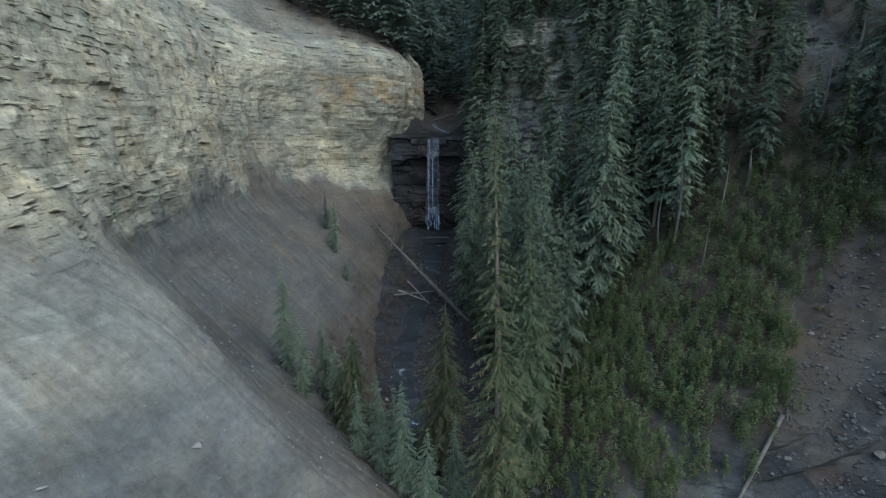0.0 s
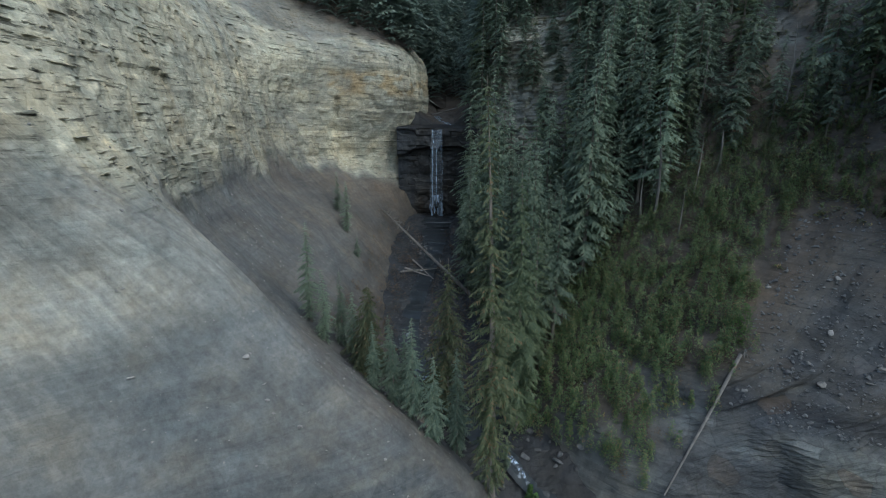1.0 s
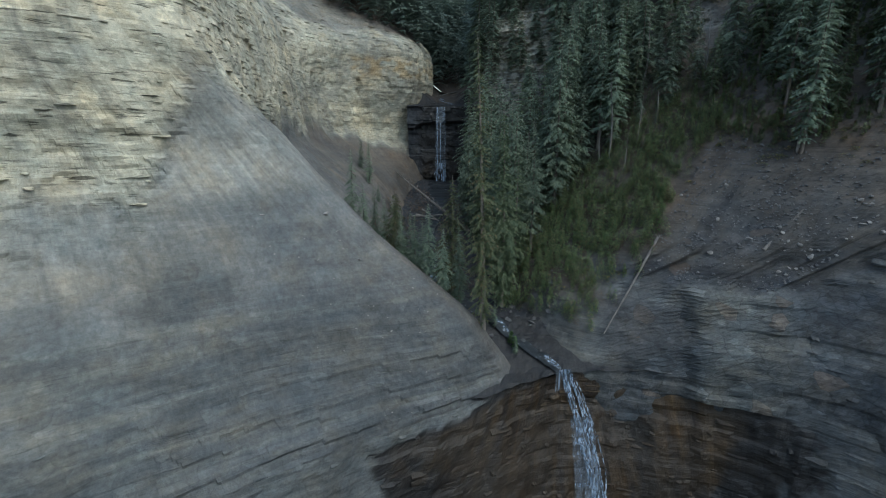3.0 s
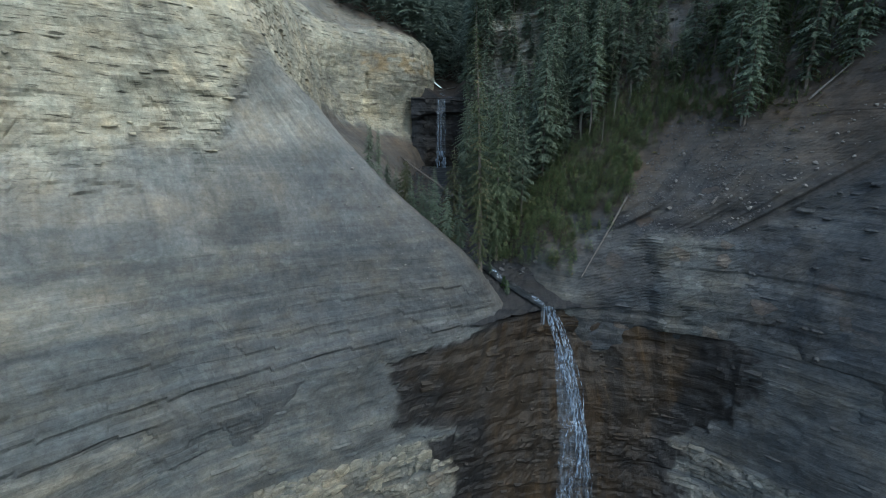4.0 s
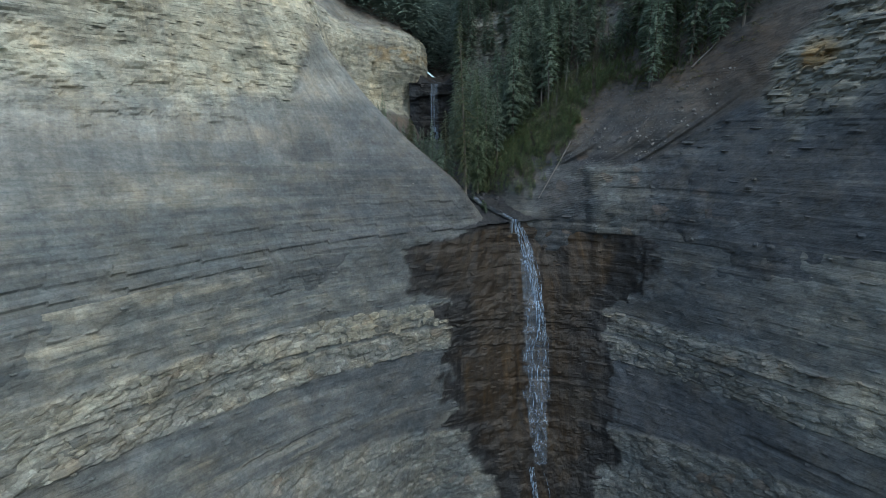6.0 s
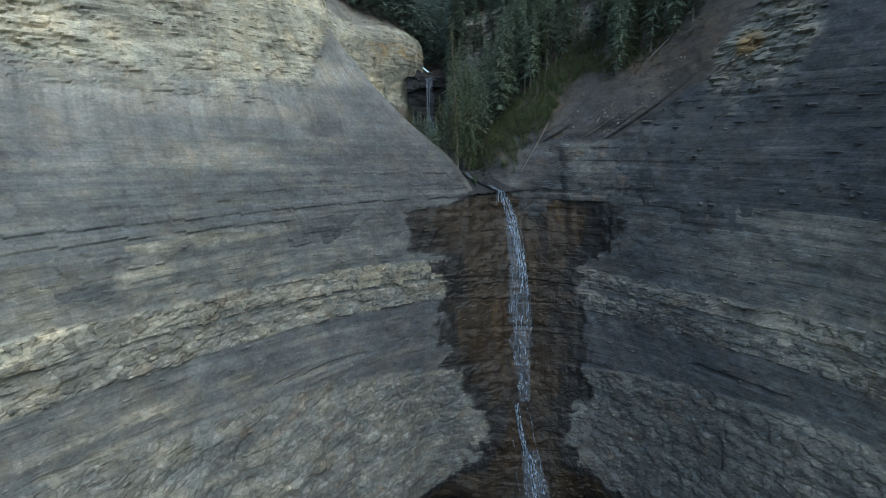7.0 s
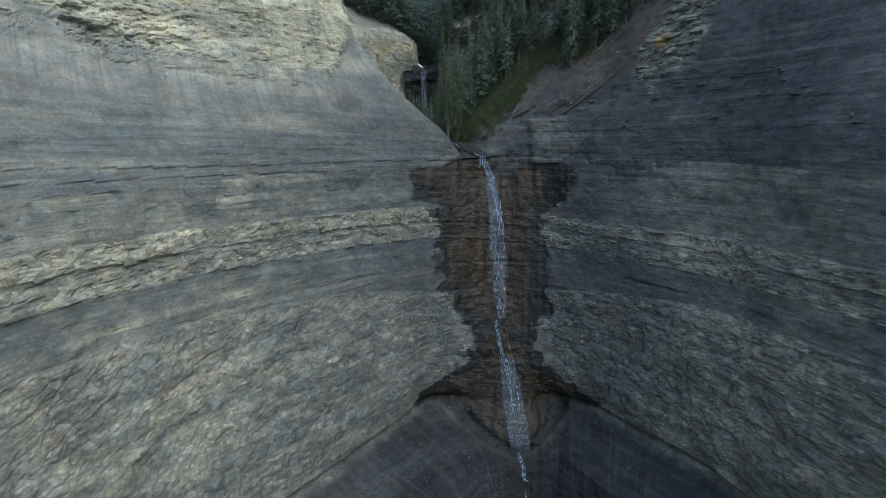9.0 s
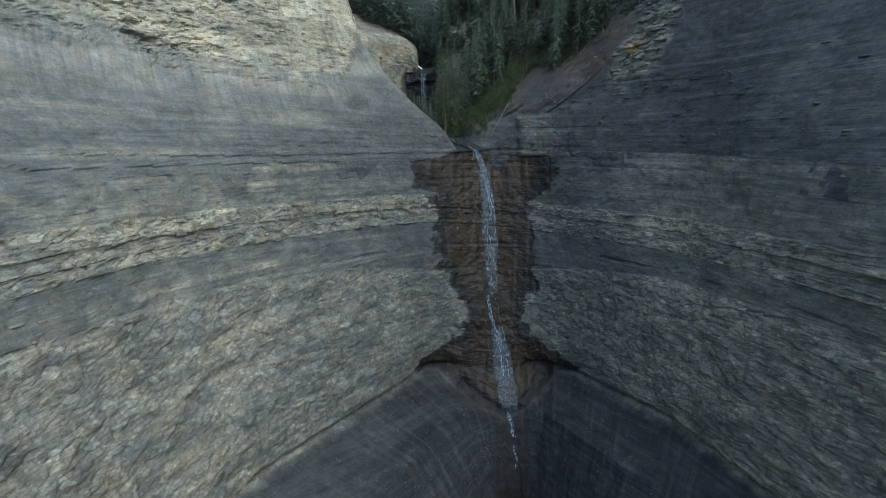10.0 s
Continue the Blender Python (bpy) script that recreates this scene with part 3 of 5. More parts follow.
d = d + (1 - cliff) * ((0.10 + 0.18 * inner) * gully - 0.1 + 0.35 * (1 - inner) * fbm(X * 0.25, Y * 0.25, Z * 0.12, 3, 56) + 0.12 * fbm(X * 1.3, Y * 1.3, Z * 1.3, 4, 53))
for cx, cy, lo, hi, wide in ((-19.7, 48.4, 70.5, 74.2, 0.28), (-20, 53.5, 69.5, 72.6, 0.24), (-18.4, 36.5, 67.5, 70, 0.22), (-22.5, 5.5, 66.5, 72, 0.3), (-17.2, 24, 68, 71, 0.2), (-14, 61, 68, 71, 0.22),
                             (-33, -12.5, 50, 53.6, 0.3), (-21.5, -0.2, 49.5, 53, 0.25), (-46, -29.5, 49.5, 52, 0.3), (-27, -4, 47.5, 50, 0.25)):
    far_off = np.hypot(X - cx, Y - cy) + 0.25 * value_noise(Z * 1.3, 0 * Z, 0 * Z, 48)
    d = d - (0.35 + 0.4 * step(Z, 60, 62)) * np.exp(-(far_off / wide) ** 2 / 2) * step(Z, lo, lo + 0.4) * step(-Z, -hi, -hi + 0.6)
X, Y = X + nx * d, Y + ny * d
dust = 2.6 * fbm(X * 0.12, Y * 0.12, Z * 0.3, 4, 75) * (1 - inner)
soft_cliff = step(Z + dust, foot - 1.5 - 1.5 * (1 - inner), foot + 2.0 + 3.0 * (1 - inner))
turn = step(np.arange(X.shape[1])[None, :] - np.interp(Z, [54, 58, 62, 66], [0, 6, 34, 48]), 466, 494)
scree_l = np.clip((1 - step(Z + 1.2 * fbm(X * 1.1, Y * 1.1, Z * 0.3, 3, 73), foot - 1.5, foot + 2.5)) * (0.42 * turn + (1 - turn) * step(Z, 50, 58.5) * (0.6 + 0.5 * fbm(X * 0.25, Y * 0.25, Z * 0.2, 3, 71))), 0, 1)
floor_dirt = inner * step(-Z - 0.12 * (Y - 30), -57.5, -51) * step(Y, 20, 28)
# ridge skylight, inner bowl shade and apron falloff are painted into these masks
masks = {"wet": 0 * Z, "pale": 0.2 * apron * step(fbm(X * 0.03, Y * 0.03, (Z + DIP[0] * X + DIP[1] * Y) * 1.2, 3, 22), 0.1, 0.4) + soft_cliff * (0.62 + 0.2 * step(Z, foot + 0.5, foot + 7) + 0.75 * fbm(X * 0.13, Y * 0.13, Z * 0.22, 4, 72) + 0.2 * step(-Y, -16, 0) - 0.12 * step(Y, 24, 44) + 0.2 * step(Y, -2, 6) * step(-Y, -34, -20)), "dark": 0.85 * turn * (1 - cliff) + 0.72 * apron * step(X, -28, -10) * step(-Z, -65, -55), "rubble": 0 * Z, "blue": hackly * (0.15 + 0.85 * step(-Y, -4, 3)), "dust": np.clip((1 - turn) * (1 - soft_cliff) * step(-X, 11, 21) * step(Z, 54, 61) * (0.7 + 0.3 * patch) + 0.85 * (1 - soft_cliff) * step(-Y, -27, -19) * step(Z, 59.5, 62.5) * step(-X, 8, 11), 0, 1), "scree": np.maximum(scree_l, 0.6 * top * step(-Z, -92, -86) * step(-Y, -67, -63)),
         "soil": np.maximum(top * np.maximum(0.22, np.maximum(step(Z, 86, 92), step(Y, 62, 67))), np.maximum(floor_dirt * 0.9, turn * (1 - cliff) * (0.22 + 0.38 * step(Y, 36, 54) + 0.2 * step(X, -12, -6)))), "ochre": cliff * step(Z, 70.5, 71.5) * step(-Z, -74.5, -73.5) * step(fbm(X * 0.4, Y * 0.4, Z * 0.8, 3, 47) + 0.3 * step(Y, 59.5, 61), 0.2, 0.5) * step(Y, 57, 60) * 0.5}
LEFT_GRID = (X, Y, Z, nx, ny, step(Z, foot + 1.5, foot + 3) * (1 - top) * patch)
masks["slate"] = 0.5 * floor_dirt
LEFT_MASKS, LEFT_LEDGES = masks, step(Z, foot - 0.5, foot + 2.5) * (1 - 0.85 * top) * (0.35 + 0.65 * inner) * (0.04 + 0.06 * inner + step(fbm(X * 0.2, Y * 0.2, Z * 0.35, 3, 57), 0.1 - 0.3 * inner, 0.35)) + 0.04 * apron * lower
left_side = tagged(grid_object("wall_left", X, Y, Z, ROCK, masks), "pale bedded cliff above a grey scree apron", "cliff", kind="structure")

# right side: wooded slope, debris chute, dark shale wall
RIGHT = [
    (40, [(0, 70), (0, 63), (0, 57), (0.5, 45), (1.5, 33), (5, 22), (11.8, 18.8), (23.8, 14.2), (32.2, 4.6), (43.9, -9), (47.4, -25), (55, -75), (61, -150)]),
    (44.5, [(0, 70), (0, 63), (1, 57), (2, 45), (3, 33), (7, 22), (13, 18.3), (24, 14.5), (33, 5), (44.5, -8), (48, -25), (56, -75), (62, -150)]),
    (50, [(1, 70), (1.5, 63), (2, 56), (3.5, 46), (5, 35), (9, 24.3), (21.5, 17), (27, 13.5), (36, 4), (46, -8), (49.6, -25), (60, -75), (66, -150)]),
    (55, [(2.5, 70), (3, 63), (4.5, 56), (9, 45), (12, 33), (17.3, 22.5), (29.5, 16), (32, 13), (38.5, 4), (48, -8), (52, -25), (63, -75), (70, -150)]),
    (60, [(3, 70), (4, 63), (6.5, 57), (12.5, 46), (17.5, 33), (22, 26.5), (35, 12.5), (36.5, 10), (41, 3), (50, -9), (55, -25), (66, -74), (74, -150)]),
    (66, [(3.5, 71), (4.5, 63), (7, 58), (15, 48), (22.8, 37.5), (27, 31), (40, 8), (41.3, 6), (44, 1.5), (52, -9), (58, -25), (69, -73), (77, -150)]),
    (78, [(5, 72), (6, 64), (8, 60.5), (19, 55), (28.5, 45.5), (35, 38), (49, 3), (50, 1), (52, -2), (58, -11), (65, -26), (76, -72), (84, -150)]),
    (96, [(16, 86), (18, 80), (22, 76), (33, 68), (44, 58), (51, 48), (63, -2), (64, -4), (65, -6), (70, -14), (77, -28), (88, -72), (96, -150)]),
    (116, [(36, 112), (40, 104), (46, 98), (58, 88), (68, 76), (76, 62), (84, 0), (85, -3), (86, -6), (92, -14), (98, -28), (108, -72), (116, -150)]),
]
X, Y, Z = loft(RIGHT, [40, 40, 60, 60, 60, 70, 40, 50, 70, 60, 60, 40], 0.27, 1.4)
nx, ny = outward(X, Y)
col = np.arange(X.shape[1])[None, :] + 0 * X
wall = step(col + 5 * value_noise(X * 0.4, Y * 0.4, Z * 0.4, 80), 329, 336)
crag = (1 - wall) * step(-np.hypot(X - 8, Y - 60), -11, -7) * step(Z, 63, 65)
ledges = (1 - wall) * step(fbm(X * 0.10, Y * 0.10, Z * 0.3, 3, 81), 0.12, 0.3) * step(Z, 66, 69)
rock = np.clip(crag + ledges, 0, 1)
chute = (1 - wall) * step(col, 262, 276) * step(-Z, -64, -57) * step(Z + 0.7 * fbm(X * 0.6, Y * 0.6, 0 * Z, 3, 97), 51.8, 52.8)
knoll = step(col, 316, 324) * step(-np.sqrt((X - 40.5) ** 2 + (Y - 6) ** 2 + 0.6 * (Z - 67) ** 2) + 3.5 * fbm(X * 0.35, Y * 0.35, Z * 0.35, 4, 87), -8.5, -5.5)
d = knoll * (0.3 * bedding(X, Y, Z, 24, 0.6, 0.9) + 0.9 * cells(X, Y, Z, 2.2, 0.4, 93, knoll)) + wall * bedding(X, Y, Z, 3, 0.8, 0.10) * step(-Z, -66, -60) + (1 - chute) * step(-Z, -54.5, -53) * step(X, 11, 14) * step(-X, -36, -28) * (bedding(X, Y, Z, 3, 0.8, 0.12) + 0.7 * fbm(X * 0.35, Y * 0.35, Z * 0.2, 3, 89)) + rock * (0.35 * bedding(X, Y, Z, 23, 0.6, 0.9) + 0.8 * cells(X, Y, Z, 1.8, 0.5, 96, rock))
d = d + wall * (0.7 * fbm(X * 0.15, Y * 0.15, Z * 0.1, 4, 82) + 0.15 * fbm(X * 1.1, Y * 1.1, Z * 1.1, 3, 83))
d = d + (1 - wall) * (0.8 * fbm(X * 0.15, Y * 0.15, Z * 0.15, 4, 84) + 0.3 * (1 - 0.7 * chute) * fbm(X * 0.9, Y * 0.9, Z * 0.9, 3, 85) + chute * (0.4 * fbm(X * 0.5, Y * 0.5, Z * 0.5, 2, 86) + 0.6 * value_noise(col * 0.14, 0 * Z, Z * 0.06, 94) + 0.2 * value_noise(col * 0.4, 0 * Z, Z * 0.1, 95) - 0.25))
X, Y = X + nx * d, Y + ny * d
slant = X + 0.25 * fbm(0 * X, Y * 0.3, Z * 0.5, 3, 98)
buttress = (1 - chute) * step(slant + fbm(X * 0.5, Y * 0.5, Z * 0.4, 4, 99), 18.4, 20.2) * step(-slant + 1.5 * fbm(X * 0.4, Y * 0.4, Z * 0.3, 4, 100), -27.5, -23.5) * step(Z, 43, 43.6) * step(-Z + fbm(X * 0.4, Y * 0.4, 0 * Z, 3, 101), -53.8, -51.8) * step(-Y, -24, -21)
X, Y = X + nx * 0.7 * buttress, Y + ny * 0.7 * buttress
shelf = step(-Z, -54, -52.5) * step(X, 11, 14) * step(-X, -36, -26)
bench = (1 - wall) * step(Z, 68, 71) * step(X, 26, 29) * step(-Y, -48, -44)
# right wall's shade is painted by dark tones; the lit buttress stays lighter
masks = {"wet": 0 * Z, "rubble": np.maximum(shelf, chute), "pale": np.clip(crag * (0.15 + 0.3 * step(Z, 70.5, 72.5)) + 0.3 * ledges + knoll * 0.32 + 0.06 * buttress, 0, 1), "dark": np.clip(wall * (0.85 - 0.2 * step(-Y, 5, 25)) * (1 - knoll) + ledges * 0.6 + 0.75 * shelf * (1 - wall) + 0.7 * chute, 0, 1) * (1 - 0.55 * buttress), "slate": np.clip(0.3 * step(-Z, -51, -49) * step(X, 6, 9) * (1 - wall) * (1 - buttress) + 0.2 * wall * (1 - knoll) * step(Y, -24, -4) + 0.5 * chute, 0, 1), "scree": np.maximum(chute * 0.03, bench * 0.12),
         "soil": np.clip((1 - wall) * (1 - knoll) * (1 - rock) * (1 - 0.72 * chute) * (1 - 0.8 * np.maximum(shelf, step(-Z, -51, -49) * step(X, 6, 9))) * (1 - buttress) * (1 - 0.3 * bench), 0, 1), "ochre": step(-np.sqrt((X - 40) ** 2 + (Y - 7) ** 2 + (Z - 65.3) ** 2) + 0.8 * fbm(X, Y, Z, 3, 88), -2.6, -1.0) * 0.7, "blue": 0.4 * knoll}
RIGHT_GRID, RIGHT_MASKS, RIGHT_LEDGES = (X, Y, Z, nx, ny), masks, np.clip(0.10 * wall * step(-Z, -64, -58) + 0.2 * knoll + 0.6 * rock + 0.4 * crag, 0, 1)
right_side = tagged(grid_object("wall_right", X, Y, Z, ROCK, masks), "shale wall, shade in its colour, below a wooded slope", "cliff", kind="structure")

# creek bed between the falls, the step of the upper fall and the gorge behind it
def bed_height(X, Y):
    c = np.interp(Y, [16, 18, 23, 32, 45, 57, 63, 70, 80], [9, 9, 6.5, 2, 0, -1.2, -1.2, -0.5, 0])
    z = np.interp(Y, [14, 18, 20, 23, 32, 45, 57, 64], [43.6, 44.6, 45.6, 47.0, 49.0, 50.6, 53, 54.3])
    face = 67.6 + 0.3 * fbm(X * 0.5, X * 0, Y * 0, 3, 90)
    z = z + 12.6 * step(Y, face, face + 1.6) + 0.18 * np.clip(Y - 68, 0, 999)
    z = z + np.where(Y > 67.5, 0.75 * np.clip(np.abs(X - c) - 1.5, 0, 999), 0.10 * np.abs(X - c))
    return z + 0.25 * fbm(X * 0.6, Y * 0.6, Y * 0, 4, 91) + 0.12 * fbm(X * 2, Y * 2, Y * 0, 2, 92)


gx, gy = np.arange(-16, 22, 0.3), np.arange(17.6, 84, 0.22)
X, Y = np.meshgrid(gx, gy)
Y = Y + (np.interp(X, [-16, 2, 9, 15, 22], [14.9, 14.9, 18.3, 17.9, 15.6]) - 17.6) * step(-Y, -22.5, -17.6)
Z = bed_height(X, Y)
stepface = step(Y, 64.5, 65.5) * step(-Y, -70.5, -68.5)
# wet creek gravel; the step's face is blackened further as alcove shade
masks = {"wet": np.clip(0.35 * step(-Y, -66, -60) + 0.4 * step(-Y, -26, -21) + stepface, 0, 1), "pale": 0 * Z, "dark": 1 + 0 * Z, "slate": 0.75 + 0 * Z, "scree": 0 * Z, "soil": step(Y, 68, 72), "ochre": 0 * Z}
creek = tagged(grid_object("ground_creek", X, Y, Z, ROCK, masks), "dark gravel creek bed between two falls", "ground", kind="structure")

# rock face of the upper fall, hollow below an overhanging lip
X, Z = np.meshgrid(np.arange(-6.8, 6.6, 0.16), np.arange(53.5, 67.0, 0.12))
lip = 64.2 + 0.8 * fbm(X * 0.35, 0 * X, 0 * X, 3, 98) - 0.02 * (X + 1.3) ** 2
Y = 66.5 - 0.04 * (X + 1.3) ** 2 - 1.5 * step(Z, lip - 0.25, lip + 0.25) - bedding(X, 0 * X + 64, Z, 27, 0.7, 0.35, 1.6) - 0.5 * fbm(X * 0.5, 0 * X, Z * 0.5, 4, 99)
Y[-1] = Y[-2] + 4
Z[-1] = 67.1
near = step(-np.abs(X + 1.3), -4.5, -2.5)
# wet near the fall; near-black tones paint the shade under the lip
masks = {"wet": near * (0.92 + 0 * Z), "core": near * step(-Z, -60, -57) * 0.5, "slate": 0.8 + 0 * Z, "pale": 0.35 * (1 - near) * step(Z, 62, 64), "dark": 0.95 + 0 * Z, "scree": 0 * Z, "soil": 0 * Z, "ochre": 0 * Z}
tagged(grid_object("wall_step", X, Y, Z, ROCK, masks), "wet rock step of the upper fall, alcove shade in its colour", "cliff", kind="structure")

# wooded hills beyond
gx, gy = np.arange(-420, 421, 7.0), np.arange(80, 700, 7.0)
X, Y = np.meshgrid(gx, gy)
Z = 69 + 0.42 * np.clip(Y - 80, 0, 150) + 0.72 * np.clip(np.abs(X - 3 - 0.1 * (Y - 80)) - 2, 0, 130) + 6 * fbm(X * 0.02, Y * 0.02, Y * 0, 4, 95)
masks = {"wet": 0 * Z, "pale": 0 * Z, "dark": 0 * Z, "scree": 0 * Z, "soil": 1 + 0 * Z, "ochre": 0 * Z}
hills = tagged(grid_object("ground_hills", X, Y, Z, ROCK, masks), "wooded hills beyond the gorge", "ground", kind="structure")

# floor of the lower gorge and the plateaus round it, out to the horizon
gx, gy = np.arange(-60, 64, 2.0), np.arange(-160, 4, 2.0)
X, Y = np.meshgrid(gx, gy)
Z = -27 + 0.02 * Y + 0.4 * fbm(X * 0.3, Y * 0.3, Y * 0, 4, 96)
masks = {"wet": 0.8 * step(-np.abs(X - 13), -4, -1.5), "slate": 0.95 + 0 * Z, "pale": 0 * Z, "dark": 1 + 0 * Z, "scree": 0 * Z, "soil": 0 * Z, "ochre": 0 * Z}
floor = tagged(grid_object("floor_gorge", X, Y, Z, ROCK, masks), "dark shale gorge floor with a creek", "ground", kind="structure")

# ---- thin ledges of the harder beds ----
def ledges(grid, masks, weight, owner, count, rows_between, cols, length, thick, deep, seed):
    """Ragged overhanging ledges, in rows along the beds, as one part of the rock face."""
    X, Y, Z, nx, ny = grid[:5]
    r = random.Random(seed)
    rows = np.where((Z[:, 0] > rows_between[0]) & (Z[:, 0] < rows_between[1]))[0]
    v, f = [], []
    values = {key: [] for key in masks}
    n = tries = 0
    while n < count and tries < count * 40:
        tries += 1
        i, j = int(r.choice(rows)), r.randint(*cols)
        if weight[i, j] < r.random():
            continue
        n += 1
        l = length[0] + (length[1] - length[0]) * r.random() ** 2.5
        t = thick[0] + (thick[1] - thick[0]) * r.random() ** 2
        p = deep[0] + (deep[1] - deep[0]) * r.random() ** 2
        x, y, z, ax, ay = X[i, j], Y[i, j], Z[i, j], nx[i, j], ny[i, j]
        level = z + DIP[0] * x + DIP[1] * y
        z += (round(level / 0.45) * 0.45 - level) * 0.85
        up = min(i + 1, len(Z) - 1)
        rise = max(0.2, Z[up, j] - Z[i, j])
        lean = ((X[up, j] - X[i, j]) * ax + (Y[up, j] - Y[i, j]) * ay) / rise
        first = len(v)
        ends = 5
        for k in range(ends):
            s = (k / (ends - 1) - 0.5) * l
            q = p * (0.25 if k in (0, ends - 1) else r.uniform(0.6, 1.2))
            for out, high in ((-0.12 + lean * 1.8 * t, 1.8 * t), (q, 0.25 * t * r.uniform(0, 1.5)), (q * 0.92, -0.6 * t), (-0.18, -0.55 * t)):
                px, py = x + ax * out - ay * s, y + ay * out + ax * s
                v.append((px, py, z + high - DIP[0] * (-ay * s) - DIP[1] * (ax * s)))
                for key in values:
                    values[key].append(masks[key][i, j])
        for k in range(ends - 1):
            a = first + 4 * k
            for e in range(3):
                f.append((a + e, a + e + 1, a + e + 5, a + e + 4))
        f.append((first, first + 1, first + 2, first + 3))
        last = first + 4 * (ends - 1)
        f.append((last + 3, last + 2, last + 1, last))
    me = bpy.data.meshes.new("ledges")
    me.from_pydata(v, [], f)
    for key, w in values.items():
        me.attributes.new(key, "FLOAT", "POINT").data.foreach_set("value", np.clip(w, 0, 1).astype(np.float32))
    me.materials.append(ROCK)
    ob = new("ledges", me)
    ob.parent = owner
    tagged(ob, "thin broken ledges of harder beds", kind="stuff")


ledges(LEFT_GRID, LEFT_MASKS, LEFT_LEDGES, left_side, 2800, (45, 96), (60, 965), (0.25, 1.5), (0.02, 0.06), (0.02, 0.09), 61)
ledges(BOWL_GRID, BOWL_MASKS, BOWL_LEDGES, bowl, 1500, (-2, 44), (20, 612), (0.4, 1.8), (0.05, 0.2), (0.06, 0.25), 62)
ledges(RIGHT_GRID, RIGHT_MASKS, RIGHT_LEDGES, right_side, 700, (44, 90), (60, 600), (0.4, 2.0), (0.06, 0.22), (0.12, 0.5), 63)

# ---- trees ----
def mesh_of(name, verts, faces, materials):
    me = bpy.data.meshes.new(name)
    me.from_pydata(verts, [], faces)
    for m in materials:
        me.materials.append(m)
    return me


def part(name, mesh, parent, label=""):
    ob = new(name, mesh)
    ob.parent = parent
    return tagged(ob, label)


def tube(verts, faces, path, sides=7):
    """A tapered limb along (x, y, z, radius) points."""
    first = len(verts)
    for x, y, z, r in path:
        for s in range(sides):
            a = 2 * math.pi * s / sides
            verts.append((x + r * math.cos(a), y + r * math.sin(a), z))
    for k in range(len(path) - 1):
        for s in range(sides):
            a, b = first + k * sides + s, first + k * sides + (s + 1) % sides
            faces.append((a, b, b + sides, a + sides))


def spruce(rng, height, spread, bare, needles, name="spruce_tree", label="", thin=1.0, gap=0.42, boughs=7, tooth=0.26, wide=0.28):
    """A spruce: a tapered trunk and uneven whorls of drooping boughs with toothed sprays."""
    root = new(name)
    v, f = [], []
    bend = rng.uniform(-0.02, 0.02) * height
    path = []
    for k in range(9):
        s = k / 8
        path.append((bend * s * s, 0.4 * bend * math.sin(3 * s), height * s, max(0.012, 0.011 * height * (1 - s) ** 0.9)))
    tube(v, f, path)
    part("trunk", mesh_of("trunk", v, f, [BARK]), root)
    v, f = [], []
    z = height * bare
    while z < height * 0.985:
        s = (z - height * bare) / (height * (1 - bare))
        reach = spread * min(1.0, 1.5 * (1 - s) ** 0.9) * min(1.0, 0.55 + 2.2 * s) * rng.uniform(0.75, 1.1) + 0.08
        cx, cy = bend * (z / height) ** 2, 0.4 * bend * math.sin(3 * z / height)
        for k in range(boughs + rng.randint(-1, 1)):
            if rng.random() > thin:
                continue
            a = rng.uniform(0, 2 * math.pi)
            r = reach * rng.uniform(0.6, 1.12)
            rise, droop = rng.uniform(-0.1, 0.15), rng.uniform(0.25, 0.55)
            ca, sa = math.cos(a), math.sin(a)
            n = max(3, min(14, int(r / tooth)))
            last = (cx, cy, z + 0.02)
            for j in range(1, n + 1):
                q = j / n
                d = r * q
                e = 0.05 * r * rng.uniform(-1, 1)
                here = (cx + ca * d - sa * e, cy + sa * d + ca * e, z + d * rise - droop * d * q + rng.uniform(-0.03, 0.03))
                for side in (-1, 1):
                    w = side * (0.06 + wide * r * math.sin(math.pi * (0.12 + 0.8 * q))) * rng.uniform(0.55, 1.2)
                    on = d + rng.uniform(-0.2, 0.9) * r / n
                    i = len(v)
                    v.extend([last, here, (cx + ca * on - sa * w, cy + sa * on + ca * w, here[2] - rng.uniform(0.2, 0.75) * abs(w) - 0.03)])
                    f.append((i, i + 1, i + 2))
                last = here
            i = len(v)
            v.extend([last, (last[0] - sa * 0.08, last[1] + ca * 0.08, last[2] - 0.1), (last[0] + ca * 0.2, last[1] + sa * 0.2, last[2] - 0.16)])
            f.append((i, i + 1, i + 2))
        z += rng.uniform(0.7, 1.3) * gap
    part("crown", mesh_of("crown", v, f, [needles]), root)
    return tagged(root, label, "tree", "spruces of the gorge")


bpy.context.view_layer.update()
from mathutils.bvhtree import BVHTree
GROUNDS = [BVHTree.FromPolygons([v.co[:] for v in o.data.vertices], [p.vertices[:] for p in o.data.polygons]) for o in (left_side, right_side, creek, hills)]


def ground_at(x, y, grounds=GROUNDS):
    zs = [hit[0].z for hit in (g.ray_cast(Vector((x, y, 300)), Vector((0, 0, -1))) for g in grounds) if hit[0] is not None]
    return max(zs) if zs else None


rng = random.Random(5)
DARK_LABEL = "dark green spruce on the steep slope"
